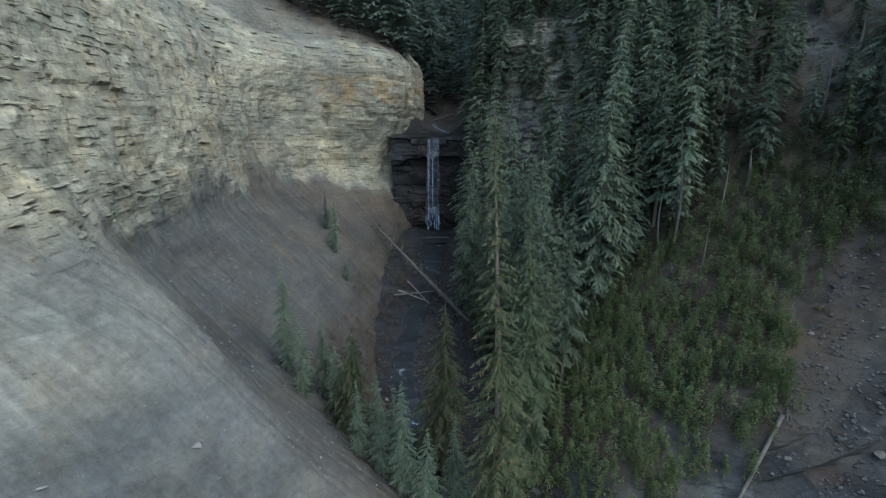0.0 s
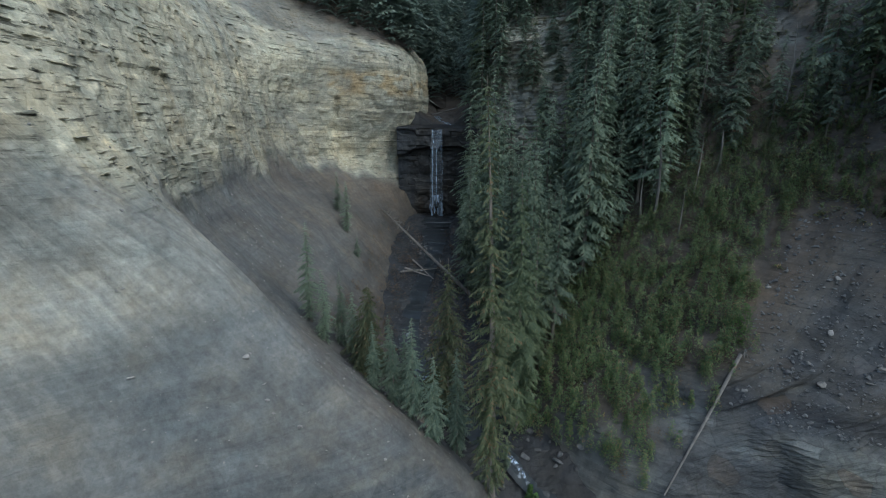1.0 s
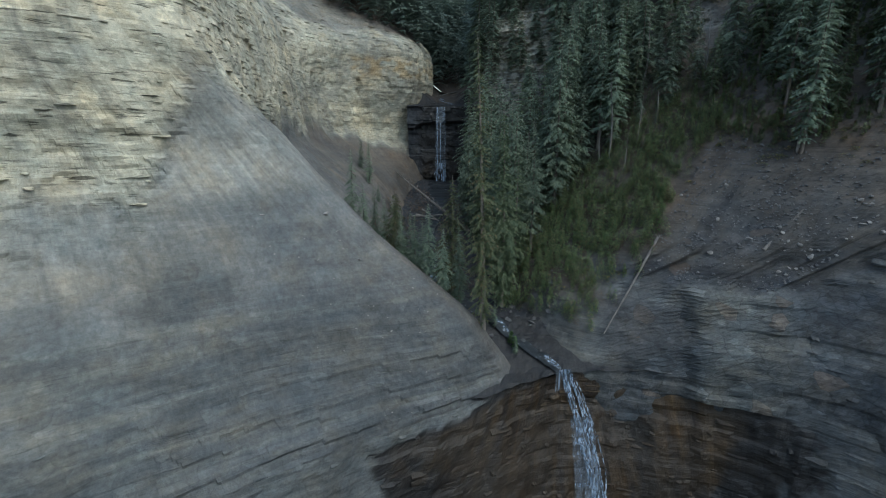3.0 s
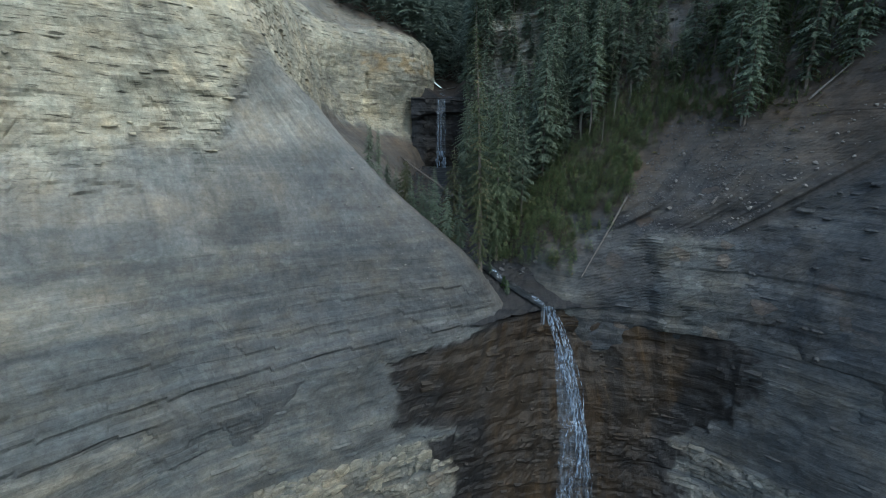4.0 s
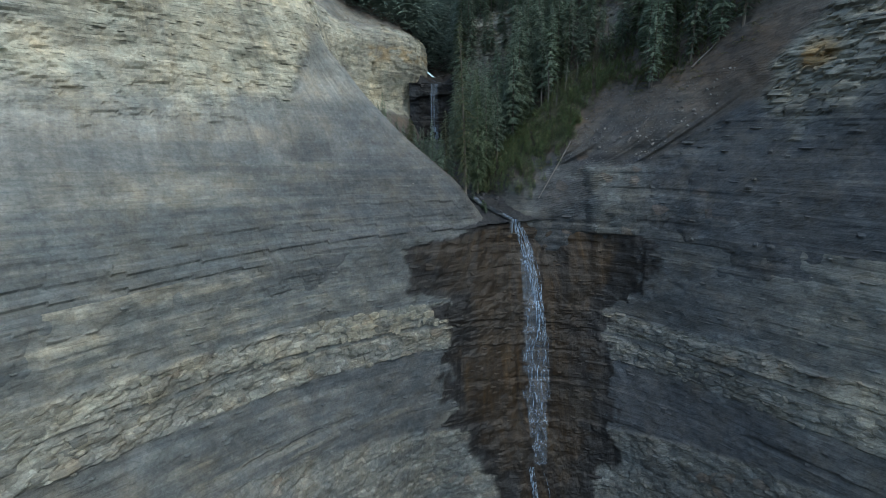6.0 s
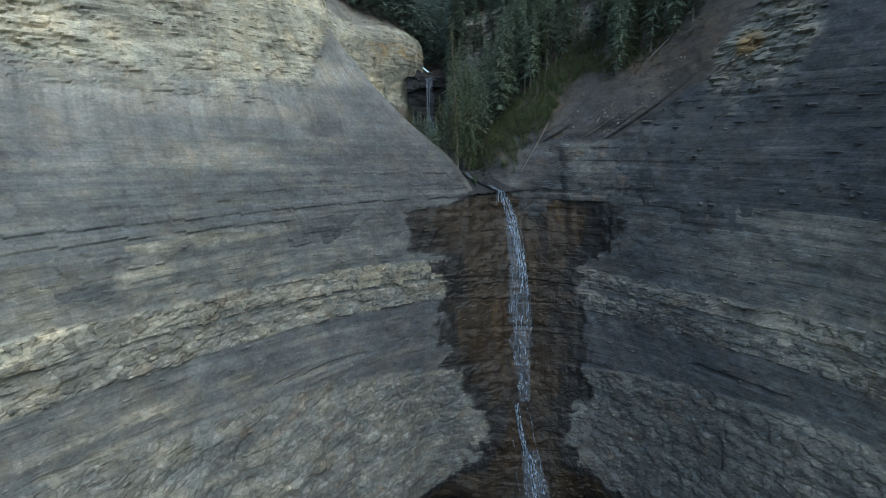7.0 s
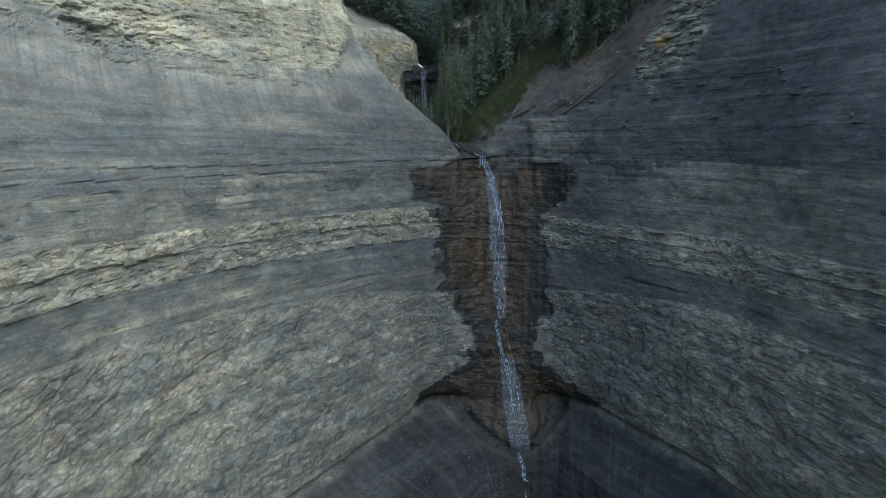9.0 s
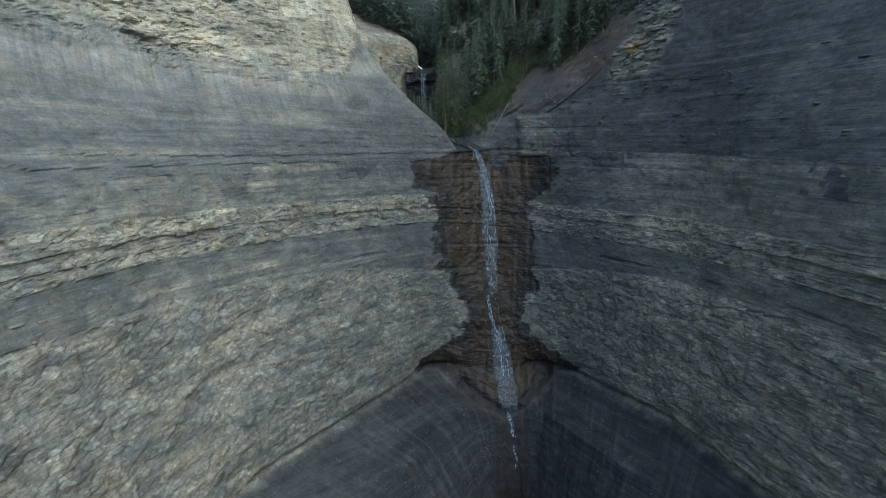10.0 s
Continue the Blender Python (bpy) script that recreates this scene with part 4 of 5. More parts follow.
kinds = [spruce(rng, 16, 2.2, 0.05, NEEDLES, label=DARK_LABEL), spruce(rng, 19, 2.2, 0.10, NEEDLES, label=DARK_LABEL, gap=0.46),
         spruce(rng, 13, 2.1, 0.04, NEEDLES, label=DARK_LABEL), spruce(rng, 17, 1.9, 0.2, NEEDLES, label=DARK_LABEL, thin=0.85),
         spruce(rng, 15, 2.0, 0.08, OLIVE, label="olive green spruce on the steep slope", thin=0.85)]
for k, base in enumerate(kinds):
    base.matrix_world = pose(30 + 4 * k, 62, ground_at(30 + 4 * k, 62) - 0.3)


def plant(base, x, y, scale=1.0, turn=0.0, sink=0.25, lean=0.0):
    z = ground_at(x, y)
    if z is None:
        return None
    ob = copy_thing(base, pose(x, y, z - sink, lean, 0, turn))
    ob.scale = (scale * 1.0, scale * 1.0, scale)
    return ob


# forest on the slope and behind
def wooded(x, y):
    z = ground_at(x, y)
    if z is None or z < 50.5 or z > 112:
        return False
    edge = np.interp(x, [2, 6, 9, 15, 22, 26, 30, 40], [40, 31, 34.5, 36.5, 37, 33, 29.5, 26])
    return y > edge and not (26 < x < 38 and 35 < y < 46)


placed = []
tries = 0
while len(placed) < 320 and tries < 9000:
    tries += 1
    x, y = rng.uniform(3, 50), rng.uniform(24, 68)
    if not wooded(x, y) or (x > 21 and rng.random() < 0.72) or min((math.hypot(x - a, y - b) for a, b in placed), default=9) < 1.7:
        continue
    placed.append((x, y))
    if 6.5 < x < 13 and 49 < y < 61:
        plant(kinds[2], x, y, rng.uniform(0.4, 0.65), rng.uniform(0, 360))
        continue
    plant(rng.choice(kinds), x, y, rng.choice((rng.uniform(0.35, 0.6), rng.uniform(0.65, 0.95))) if x > 19 or rng.random() < 0.25 else rng.uniform(0.75, 1.05), rng.uniform(0, 360))
far, tries, v, f = [], 0, [], []
far_kinds = [spruce(rng, h, 2.2, 0.06, HAZENEEDLES, label=DARK_LABEL, gap=0.6, boughs=6, tooth=0.4) for h in (17, 20, 15)]
for k, base in enumerate(far_kinds):
    base.matrix_world = pose(40 + 4 * k, 66, ground_at(40 + 4 * k, 66) - 0.3)
crowns = [next(c.data for c in k.children if c.name.startswith("crown")) for k in far_kinds]
shapes = [(np.array([c.co[:] for c in m.vertices]), np.array([p.vertices[:] for p in m.polygons])) for m in crowns]
first = 0
while len(far) < 230 and tries < 12000:
    tries += 1
    x, y = rng.gauss(0, 17), 66 + 64 * rng.random() ** 1.3
    z = ground_at(x, y)
    if z is None or z < 70 or (abs(x + 0.5) < 2.0 and y < 80) or min((math.hypot(x - a, y - b) for a, b in far), default=9) < 1.5:
        continue
    far.append((x, y))
    pts, tri = shapes[len(far) % 3]
    a, s = rng.uniform(0, 6.28), rng.uniform(0.8, 1.3)
    rot = np.array([[math.cos(a), -math.sin(a), 0], [math.sin(a), math.cos(a), 0], [0, 0, 1]])
    v.append((pts * (1.15 * s, 1.15 * s, s)) @ rot.T + (x, y, z - 0.3))
    f.append(tri + first)
    first += len(pts)
tagged(new("far_woods", mesh_of("far_woods", np.vstack(v).tolist(), np.vstack(f).tolist(), [HAZENEEDLES])), "dark spruce woods behind the upper fall", "woods", kind="stuff")
# spruces above the debris chute
for x, y, s in ((28.4, 22.2, 0.72), (33, 21, 0.8), (35.5, 19.2, 0.85), (31, 25.5, 0.7), (37.5, 17.5, 0.9), (40, 16, 0.8), (36, 23, 0.95), (43, 12.5, 0.8),
                (39, 20, 0.9), (31, 22.8, 0.5), (34.5, 24, 0.6), (29.5, 26.8, 0.8), (41, 13.6, 0.5), (44, 15, 0.6), (48, 6.2, 0.5), (52, 1.5, 0.6), (33, 27, 0.85), (38, 25, 0.9), (30, 30, 0.6), (29, 38, 0.35), (31.5, 41, 0.4), (34, 38.5, 0.3), (30.5, 44, 0.45), (36, 36, 0.4), (33, 34, 0.35), (27.5, 41.5, 0.4)):
    plant(rng.choice(kinds[1:]), x, y, s, rng.uniform(0, 360))

# the spruces that stand by the creek and the ridge
tall = spruce(rng, 22.5, 1.35, 0.04, GOLD, gap=0.27, boughs=7, tooth=0.10, wide=0.2, thin=0.72, label="tall thin spruce with pale trunk and yellowing needles")
tall.matrix_world = pose(2.2, 18.3, ground_at(2.2, 18.3) - 0.3, 0, -2.2, 40)
tall_behind = spruce(rng, 18.5, 1.7, 0.06, OLIVE, gap=0.27, boughs=8, tooth=0.11, wide=0.22, label="tall spruce beside the creek")
tall_behind.matrix_world = pose(4.6, 25.5, ground_at(4.6, 25.5) - 0.3, 0, 0, 10)
gold = spruce(rng, 12.3, 2.0, 0.06, GOLD, gap=0.3, boughs=8, tooth=0.11, wide=0.2, thin=0.8, label="spruce with yellow brown needles by the creek")
gold.matrix_world = pose(-0.2, 26.2, ground_at(-0.2, 26.2) - 0.3)
young = spruce(rng, 6.8, 1.4, 0.03, GOLD, gap=0.2, boughs=8, tooth=0.10, wide=0.22, label="young yellow green spruce behind the scree ridge")
young.matrix_world = pose(-5.4, 24.6, ground_at(-5.4, 24.6) - 0.2)
for x, y, s in ((-9.4, 26.2, 0.38), (-7.4, 26.4, 0.36), (-2.8, 22.2, 0.38), (-3.9, 23.2, 0.36), (-6.4, 25.2, 0.34), (2.2, 44.8, 0.92), (3.4, 38, 0.85), (5.0, 33, 0.8), (6.3, 29.5, 0.85), (6.6, 33.5, 0.9), (8.2, 31.2, 0.8),
                (3.6, 22.2, 0.18), (5.2, 19.8, 0.14), (-2.2, 20.2, 0.36), (-1.0, 19.2, 0.42), (0.3, 20.2, 0.38), (-3.4, 21.0, 0.33), (-4.6, 21.6, 0.3), (-8.3, 25.3, 0.33), (-12.5, 51, 0.3), (-11, 48, 0.32), (-9.5, 45, 0.2), (0.4, 22.8, 0.3)):
    plant(rng.choice(kinds), x, y, s, rng.uniform(0, 360))


# ---- dead trees and logs ----
def dead_tree(rng, height, radius, branches, name="dead_tree", label="grey dead spruce with bare branches"):
    root = new(name)
    v, f = [], []
    tube(v, f, [(0.02 * height * math.sin(4 * k / 7), 0.015 * height * math.sin(3 + 5 * k / 7), height * k / 7, radius * (1 - 0.88 * k / 7)) for k in range(8)])
    part("trunk", mesh_of("trunk", v, f, [DEAD]), root)
    v, f = [], []
    tube(v, f, [(0, 0, 0, 0.02), (0.02, 0, 0.5, 0.013), (0, 0.02, 1, 0.004)], 4)
    twig = mesh_of("branch", v, f, [DEAD])
    for k in range(branches):
        z = height * rng.uniform(0.2, 0.97)
        l = rng.uniform(0.3, 1.1) * (1.15 - z / height) * height * 0.14
        ob = part("branch", twig, root)
        ob.matrix_local = pose(0.02 * height * math.sin(4 * z / height), 0.015 * height * math.sin(3 + 5 * z / height), z, 0, rng.uniform(75, 125), rng.uniform(0, 360)) @ Matrix.Diagonal((1, 1, l, 1))
    return tagged(root, label, "dead tree")


snag = dead_tree(rng, 9.5, 0.15, 26)
snag.matrix_world = pose(17.2, 36.1, ground_at(17.2, 36.1) - 0.3, 0, -2, 0)
for x, y, s, lean in ((16.6, 37.2, 0.6, 3), (19.7, 35, 0.55, -4), (17.8, 32.7, 0.5, 2), (24.2, 47.5, 1.35, 6), (12.1, 39.5, 0.8, 3), (13.7, 39, 0.7, -3), (7.6, 57, 0.8, 2), (33.2, 22, 0.8, -4), (27, 37, 0.7, 5), (36.5, 30, 0.8, -2), (22, 41, 0.9, 3)):
    plant(snag, x, y, s, rng.uniform(0, 360), 0.25, lean)
stub = dead_tree(rng, 3.6, 0.19, 0, "broken_trunk", "pale broken trunk standing on the slope")
stub.matrix_world = pose(21.9, 36, ground_at(21.9, 36) - 0.3, 2, 0, 0)
for x, y, s in ((19.3, 39.6, 0.85), (19.7, 39.8, 0.6), (28.3, 22.5, 0.8), (31.5, 40.5, 0.7)):
    plant(stub, x, y, s, rng.uniform(0, 360))


def log_between(a, b, radius, label, roots=False, twigs=0):
    """A fallen trunk from its thick end a to its thin end b, on the ground."""
    a, b = Vector(a), Vector(b)
    root = new("fallen_log")
    l = (b - a).length
    v, f = [], []
    tube(v, f, [(0.03 * math.sin(5 * k / 6), 0.03 * math.cos(4 * k / 6), l * k / 6, radius * (1 - 0.6 * k / 6)) for k in range(7)], 8)
    n = len(v)
    f.append(tuple(range(7, -1, -1)))
    f.append(tuple(range(n - 8, n)))
    part("trunk", mesh_of("trunk", v, f, [DEAD]), root)
    if roots or twigs:
        v, f = [], []
        for k in range(9 if roots else twigs):
            t, q = rng.uniform(0, 6.28), rng.uniform(0.4, 0.9)
            z0 = 0 if roots else l * rng.uniform(0.2, 1)
            tube(v, f, [(0, 0, z0, radius * 0.5), (0.5 * q * math.cos(t), 0.5 * q * math.sin(t), z0 - 0.15, radius * 0.3), (q * math.cos(t), q * math.sin(t), z0 + rng.uniform(-0.4, 0.3), 0.02)], 5)
        part("roots" if roots else "branches", mesh_of("roots", v, f, [DEAD]), root)
    root.matrix_world = Matrix.Translation(a) @ (b - a).to_track_quat("Z", "Y").to_matrix().to_4x4()
    return tagged(root, label, "log")


def on_ground(x, y, up=0.15):
    return (x, y, ground_at(x, y) + up)


log_between(on_ground(17.6, 22.5, 0.25), on_ground(12.6, 19.4, 0.5), 0.12, "grey fallen trunk with torn roots above the lip", True)
log_between(on_ground(2.4, 43.5), (-8.2, 58.5, ground_at(-8.2, 58.5) + 0.4), 0.22, "long grey trunk fallen across the creek", False, 40)
log_between(on_ground(-4.8, 48.6, 0.3), on_ground(-1.8, 47, 0.5), 0.13, "bleached log in the creek")
log_between(on_ground(-5.2, 47.4, 0.4), on_ground(-1.2, 48.6, 0.6), 0.12, "bleached log in the creek")
log_between(on_ground(-4.0, 50.6, 0.3), on_ground(-1.5, 46.2, 0.7), 0.1, "bleached log in the creek")
log_between(on_ground(24.2, 18.4), on_ground(27, 18.9), 0.13, "bleached log lying on the debris")
log_between(on_ground(7.8, 36.5), on_ground(9.4, 33.2), 0.14, "leaning dead trunk at the wood's edge", False, 8)
log_between(on_ground(11.0, 38.5), on_ground(12.6, 35.8), 0.13, "leaning dead trunk at the wood's edge", False, 8)
log_between(on_ground(32.5, 19.6, 0.3), on_ground(35.5, 19.0, 0.3), 0.12, "bleached bent log at the wood's edge")
log_between(on_ground(1.6, 76.5, 0.6), on_ground(-2.2, 72.5, 0.6), 0.14, "dead log across the gorge head")


# ---- shrubs, brush and grass ----
def cloud(name, spots, material, label, leaves, leaf, height, width, category):
    """Low growth as one object: stems of small ragged leaf clumps at the given spots."""
    v, f = [], []
    for x, y, z, s in spots:
        for k in range(leaves):
            a, q = rng.uniform(0, 6.28), rng.random()
            h = height * s * q
            r = width * s * (1.05 - 0.75 * q) * math.sqrt(rng.random())
            cx, cy, cz = x + r * math.cos(a), y + r * math.sin(a), z + h
            l = leaf * rng.uniform(0.6, 1.4)
            b, e = rng.uniform(0, 6.28), rng.uniform(-0.5, 0.9)
            i = len(v)
            v.extend([(cx - l * math.cos(b), cy - l * math.sin(b), cz - l * e), (cx + l * math.sin(b) * 0.7, cy - l * math.cos(b) * 0.7, cz), (cx + l * math.cos(b), cy + l * math.sin(b), cz + l * e)])
            f.append((i, i + 1, i + 2))
    return tagged(new(name, mesh_of(name, v, f, [material])), label, category, kind="stuff")


SLOPE = [GROUNDS[1], GROUNDS[2]]
spots, brush, grass = [], [], []
tries = 0
while len(spots) < 2500 and tries < 30000:
    tries += 1
    x, y = rng.uniform(4, 38), rng.uniform(19, 40)
    near = np.interp(x, [4, 7, 11, 14, 17.5, 18.9, 21.2, 25, 27, 30, 38], [26.0, 23, 20.6, 21.2, 22.0, 24.2, 28, 29.3, 25, 21.5, 18])
    if y < near + rng.gauss(0, 0.5) or (y > 37 and rng.random() < 0.6) or y > 40:
        continue
    if fbm(np.array(x * 0.35), np.array(y * 0.35), np.array(0.0), 2, 101) < -0.62:
        continue
    z = ground_at(x, y, SLOPE)
    if z is None or z < 47.5:
        continue
    (spots if rng.random() < 0.9 else brush).append((x, y, z - 0.05, rng.uniform(0.55, 1.25) * (0.6 if x > 26 else 1)))
cloud("shrubs", spots, LEAVES, "low green shrubs and saplings on the slope", 130, 0.075, 1.7, 0.42, "shrubs")
for k in range(900):
    x, y = rng.uniform(3, 46), rng.uniform(19, 66)
    z = ground_at(x, y, SLOPE)
    if z is None or z < 48 or y < 19 + 0.2 * x or (15 < x < 27 and y < 26):
        continue
    (brush if rng.random() < 0.35 else grass).append((x, y, z - 0.03, rng.uniform(0.5, 1.2)))
for k in range(420):
    x, y = rng.uniform(-9, 3), rng.uniform(28, 60)
    if abs(x - np.interp(y, [28, 36, 44, 60], [-1, -3.6, -3, -1.4])) > 1.3:
        brush.append((x, y, ground_at(x, y) - 0.05, rng.uniform(0.5, 1.6)))
for k in range(260):
    x, y = rng.uniform(26, 40), rng.uniform(14, 26)
    z = ground_at(x, y, SLOPE)
    if z is not None and z > 60 and y > np.interp(x, [26, 30, 36, 40], [22.5, 19.5, 15.5, 12]):
        (brush if rng.random() < 0.6 else grass).append((x, y, z - 0.05, rng.uniform(0.6, 1.3)))
for k in range(60):
    x, y = rng.uniform(-24, -10), rng.uniform(50, 66)
    z = ground_at(x, y)
    if z is not None and z > 78:
        brush.append((x, y, z - 0.05, rng.uniform(0.5, 1.5)))
for k in range(420):
    x, y = rng.uniform(25, 46), rng.uniform(24, 50)
    z = ground_at(x, y, SLOPE)
    if z is not None and z > 62:
        (brush if rng.random() < 0.45 else grass).append((x, y, z - 0.05, rng.uniform(0.7, 1.7)))
cloud("brush", brush, BRUSH, "brown leafless brush and dry weeds", 60, 0.06, 0.9, 0.5, "brush")
cloud("grass", grass, GRASS, "dull green moss and grass under the trees", 50, 0.10, 0.35, 0.8, "grass")
saplings = []
for x, y, s in ((17.9, 22.9, 2.2), (17.6, 23.3, 1.7), (18.2, 23.6, 1.5), (4.9, 20.6, 0.9), (5.2, 20.2, 0.8), (19, 26, 1.1)):
    root = new("sapling")
    v, f = [], []
    tube(v, f, [(0, 0, 0, 0.03), (0.05, 0.02, 0.7 * s, 0.02), (0, 0.05, 1.3 * s, 0.008)], 5)
    part("stem", mesh_of("stem", v, f, [BARK]), root)
    v, f = [], []
    for k in range(260):
        q = rng.random()
        a, r = rng.uniform(0, 6.28), 0.34 * s * (1.1 - 0.8 * q) * math.sqrt(rng.random())
        cx, cy, cz, l, b = r * math.cos(a), r * math.sin(a), 0.15 + 1.25 * s * q, rng.uniform(0.05, 0.11), rng.uniform(0, 6.28)
        i = len(v)
        v.extend([(cx - l * math.cos(b), cy - l * math.sin(b), cz), (cx + l * math.sin(b), cy - l * math.cos(b), cz + 0.4 * l), (cx + l * math.cos(b), cy + l * math.sin(b), cz + 0.1 * l)])
        f.append((i, i + 1, i + 2))
    part("leaves", mesh_of("leaves", v, f, [LIME]), root)
    root.matrix_world = pose(x, y, ground_at(x, y) - 0.05)
    tagged(root, "bright green sapling at the edge of the debris", "sapling")

# ---- falling water ----
FACE = BVHTree.FromPolygons([v.co[:] for v in bowl.data.vertices], [p.vertices[:] for p in bowl.data.polygons])


def ribbon(name, path, label, parent=None, across=7, out=0.22, face=None, seed=1, start=-60, drift=0.1):
    """Water that follows a rock face: (x, z, width) from its lip down, lying on the face in front."""
    xs, zs, ws = (np.array(a, float) for a in zip(*path))
    n = max(8, int(abs(zs[0] - zs[-1]) / 0.35))
    s = np.linspace(0, 1, n)
    z = zs[0] + (zs[-1] - zs[0]) * s
    x, w = np.interp(-z, -zs, xs), np.interp(-z, -zs, ws)
    v, f = [], []
    r = random.Random(seed)
    last = None
    for k in range(n):
        hit = face.ray_cast(Vector((x[k], start, z[k])), Vector((0, 1, 0))) if face else (None,)
        if hit[0] is None and last is None:
            hit = face.ray_cast(Vector((x[k], start, z[k] - 1.2)), Vector((0, 1, 0)))
        y0 = hit[0].y if hit[0] is not None else last
        y0 = y0 if last is None else min(max(y0, last - 0.5), last + drift)
        last = y0
        for j in range(across):
            q = j / (across - 1) - 0.5
            v.append((x[k] + q * w[k] + r.uniform(-0.04, 0.04), y0 - out - 0.25 * (0.25 - q * q) + r.uniform(-0.05, 0.05), z[k]))
    for k in range(n - 1):
        for j in range(across - 1):
            i = k * across + j
            f.append((i, i + 1, i + across + 1, i + across))
    me = mesh_of(name, v, f, [])
    ob = new(name, me)
    if parent:
        ob.parent = parent
    return ob


def stream(name, path, material, label, seed=1):
    """Shallow water on a bed: (x, y, width) along its course."""
    p = np.array(path, float)
    line = spline(p, [14] * (len(path) - 1))
    d = np.gradient(line[:, :2], axis=0)
    d = d / (np.linalg.norm(d, axis=1)[:, None] + 1e-9)
    v, f = [], []
    for k, (x, y, w) in enumerate(line):
        row = [(x - d[k, 1] * w * q, y + d[k, 0] * w * q) for q in (-0.5, -0.25, 0, 0.25, 0.5)]
        zs = [ground_at(a, b, [GROUNDS[2]]) or 0 for a, b in row]
        z = sorted(zs)[2] + 0.12
        v.extend([(a, b, z + 0.02 * (j % 2)) for j, (a, b) in enumerate(row)])
    for k in range(len(line) - 1):
        for j in range(4):
            i = k * 5 + j
            f.append((i, i + 1, i + 6, i + 5))
    return tagged(new(name, mesh_of(name, v, f, [material])), label, "water", kind="structure")


def water_thing(name, label):
    return tagged(new(name), label, "waterfall")


fall = water_thing("waterfall", "thin white waterfall over a stained rock face")
strands = random.Random(4)


def strand(path, spread, wide, owner, seed, **more):
    """One wavering thread of a fall beside the given course."""
    off, wave = strands.uniform(-0.5, 0.5), strands.uniform(0, 6)
    lo, hi = path[-1][1], path[0][1]
    pts = []
    for k in range(9):
        z = hi + (lo - hi) * k / 8
        x = np.interp(-z, [-p[1] for p in path], [p[0] for p in path])
        w = np.interp(-z, [-p[1] for p in path], [p[2] for p in path])
        pts.append((x + off * w * spread + 0.2 * math.sin(wave + 1.1 * k), z, wide * strands.uniform(0.6, 1.3)))
    ob = ribbon("strand_of_water", pts, "", owner, across=3, seed=seed, **more)
    ob.data.materials.append(STRAND)


TOP = [(9.2, 45.0, 0.5), (10.7, 41.5, 1.4), (11.7, 37, 1.3), (12.2, 33.5, 0.8), (12.4, 31, 0.8), (12.6, 29, 1.6), (12.6, 25, 2.6)]
LOW = [(10.4, 12.8, 0.4), (10.9, 8.5, 0.8), (12.0, 5, 1.6), (13.2, 0, 2.4), (13.4, -4, 2.8), (13.5, -10, 2.4)]
for k in range(13):
    strand(TOP[:6], 1.15, strands.uniform(0.08, 0.24), fall, k, face=FACE, out=0.28)
for k in range(5):
    z = strands.uniform(27, 31)
    strand([(12.0, z, 3.0), (11.9, z - strands.uniform(2, 5), 3.4)], 1.0, 0.10, fall, 20 + k, face=FACE, out=0.26)
for k in range(9):
    strand(LOW[:5], 1.0, strands.uniform(0.06, 0.18), fall, 40 + k, face=FACE, out=0.28)
strand([(12.1, 12, 0.4), (13.2, 8, 0.6), (13.9, 3, 0.8)], 0.4, 0.08, fall, 61, face=FACE)
strand([(9.7, 8, 0.4), (9.9, 5, 0.6), (10.3, 0, 0.8)], 0.4, 0.07, fall, 62, face=FACE)
for path, seed in (([(10.6, 41, 1.8), (11.4, 33, 2.6), (11.6, 27, 3.6), (11.6, 21, 3.8)], 2), ([(11.6, 21, 2.8), (11.7, 17, 2.4), (11.8, 13, 1.6)], 3),
                   ([(12.2, 6, 2.6), (13, 0, 3.8), (13.4, -6, 4.2), (13.6, -11, 3.4)], 6)):
    ob = ribbon("veil_of_water", path, "", fall, face=FACE, seed=seed)
    ob.data.materials.append(VEIL)
for k in range(3):
    strand([(13.5, -10.8, 0.8), (13.9, -12.5, 1.1), (14.3, -15, 0.9)], 0.8, 0.3, fall, 70 + k, face=FACE)
for k in range(2):
    strand([(14.1, -16.5, 0.5), (14.3, -18.5, 0.8), (14.4, -21, 0.7)], 0.8, 0.22, fall, 75 + k, face=FACE)
step_wall = bpy.data.objects["wall_step"]
UPFACE = BVHTree.FromPolygons([v.co[:] for v in step_wall.data.vertices], [p.vertices[:] for p in step_wall.data.polygons])
upper = water_thing("waterfall", "upper waterfall, a thin veil into a dark pool")
ob = ribbon("veil_of_water", [(-1.35, 66.6, 1.5), (-1.4, 62, 1.6), (-1.45, 56, 1.8)], "", upper, face=UPFACE, seed=11, out=0.3, start=55, drift=0.0)
ob.data.materials.append(VEIL)
for k in range(2):
    strand([(-1.35, 66.6, 1.9), (-1.4, 62, 2.0), (-1.45, 56.5, 2.2)], 1.0, 0.07, upper, 80 + k, face=UPFACE, out=0.36, start=55, drift=0.0)
for k in range(7):
    strand([(-1.45, 57.4, 1.5), (-1.4, 55.8, 1.8), (-1.4, 54.3, 2.2)], 1.0, 0.3, upper, 90 + k, face=UPFACE, out=0.5, start=55, drift=0.0)
stream("water_cascade", [(-1.0, 66.4, 1.6), (0.3, 67.6, 1.2), (0.2, 69.5, 0.9), (-0.8, 71.5, 0.8), (-1.4, 74, 0.9)], WATER, "white cascade above the upper fall")
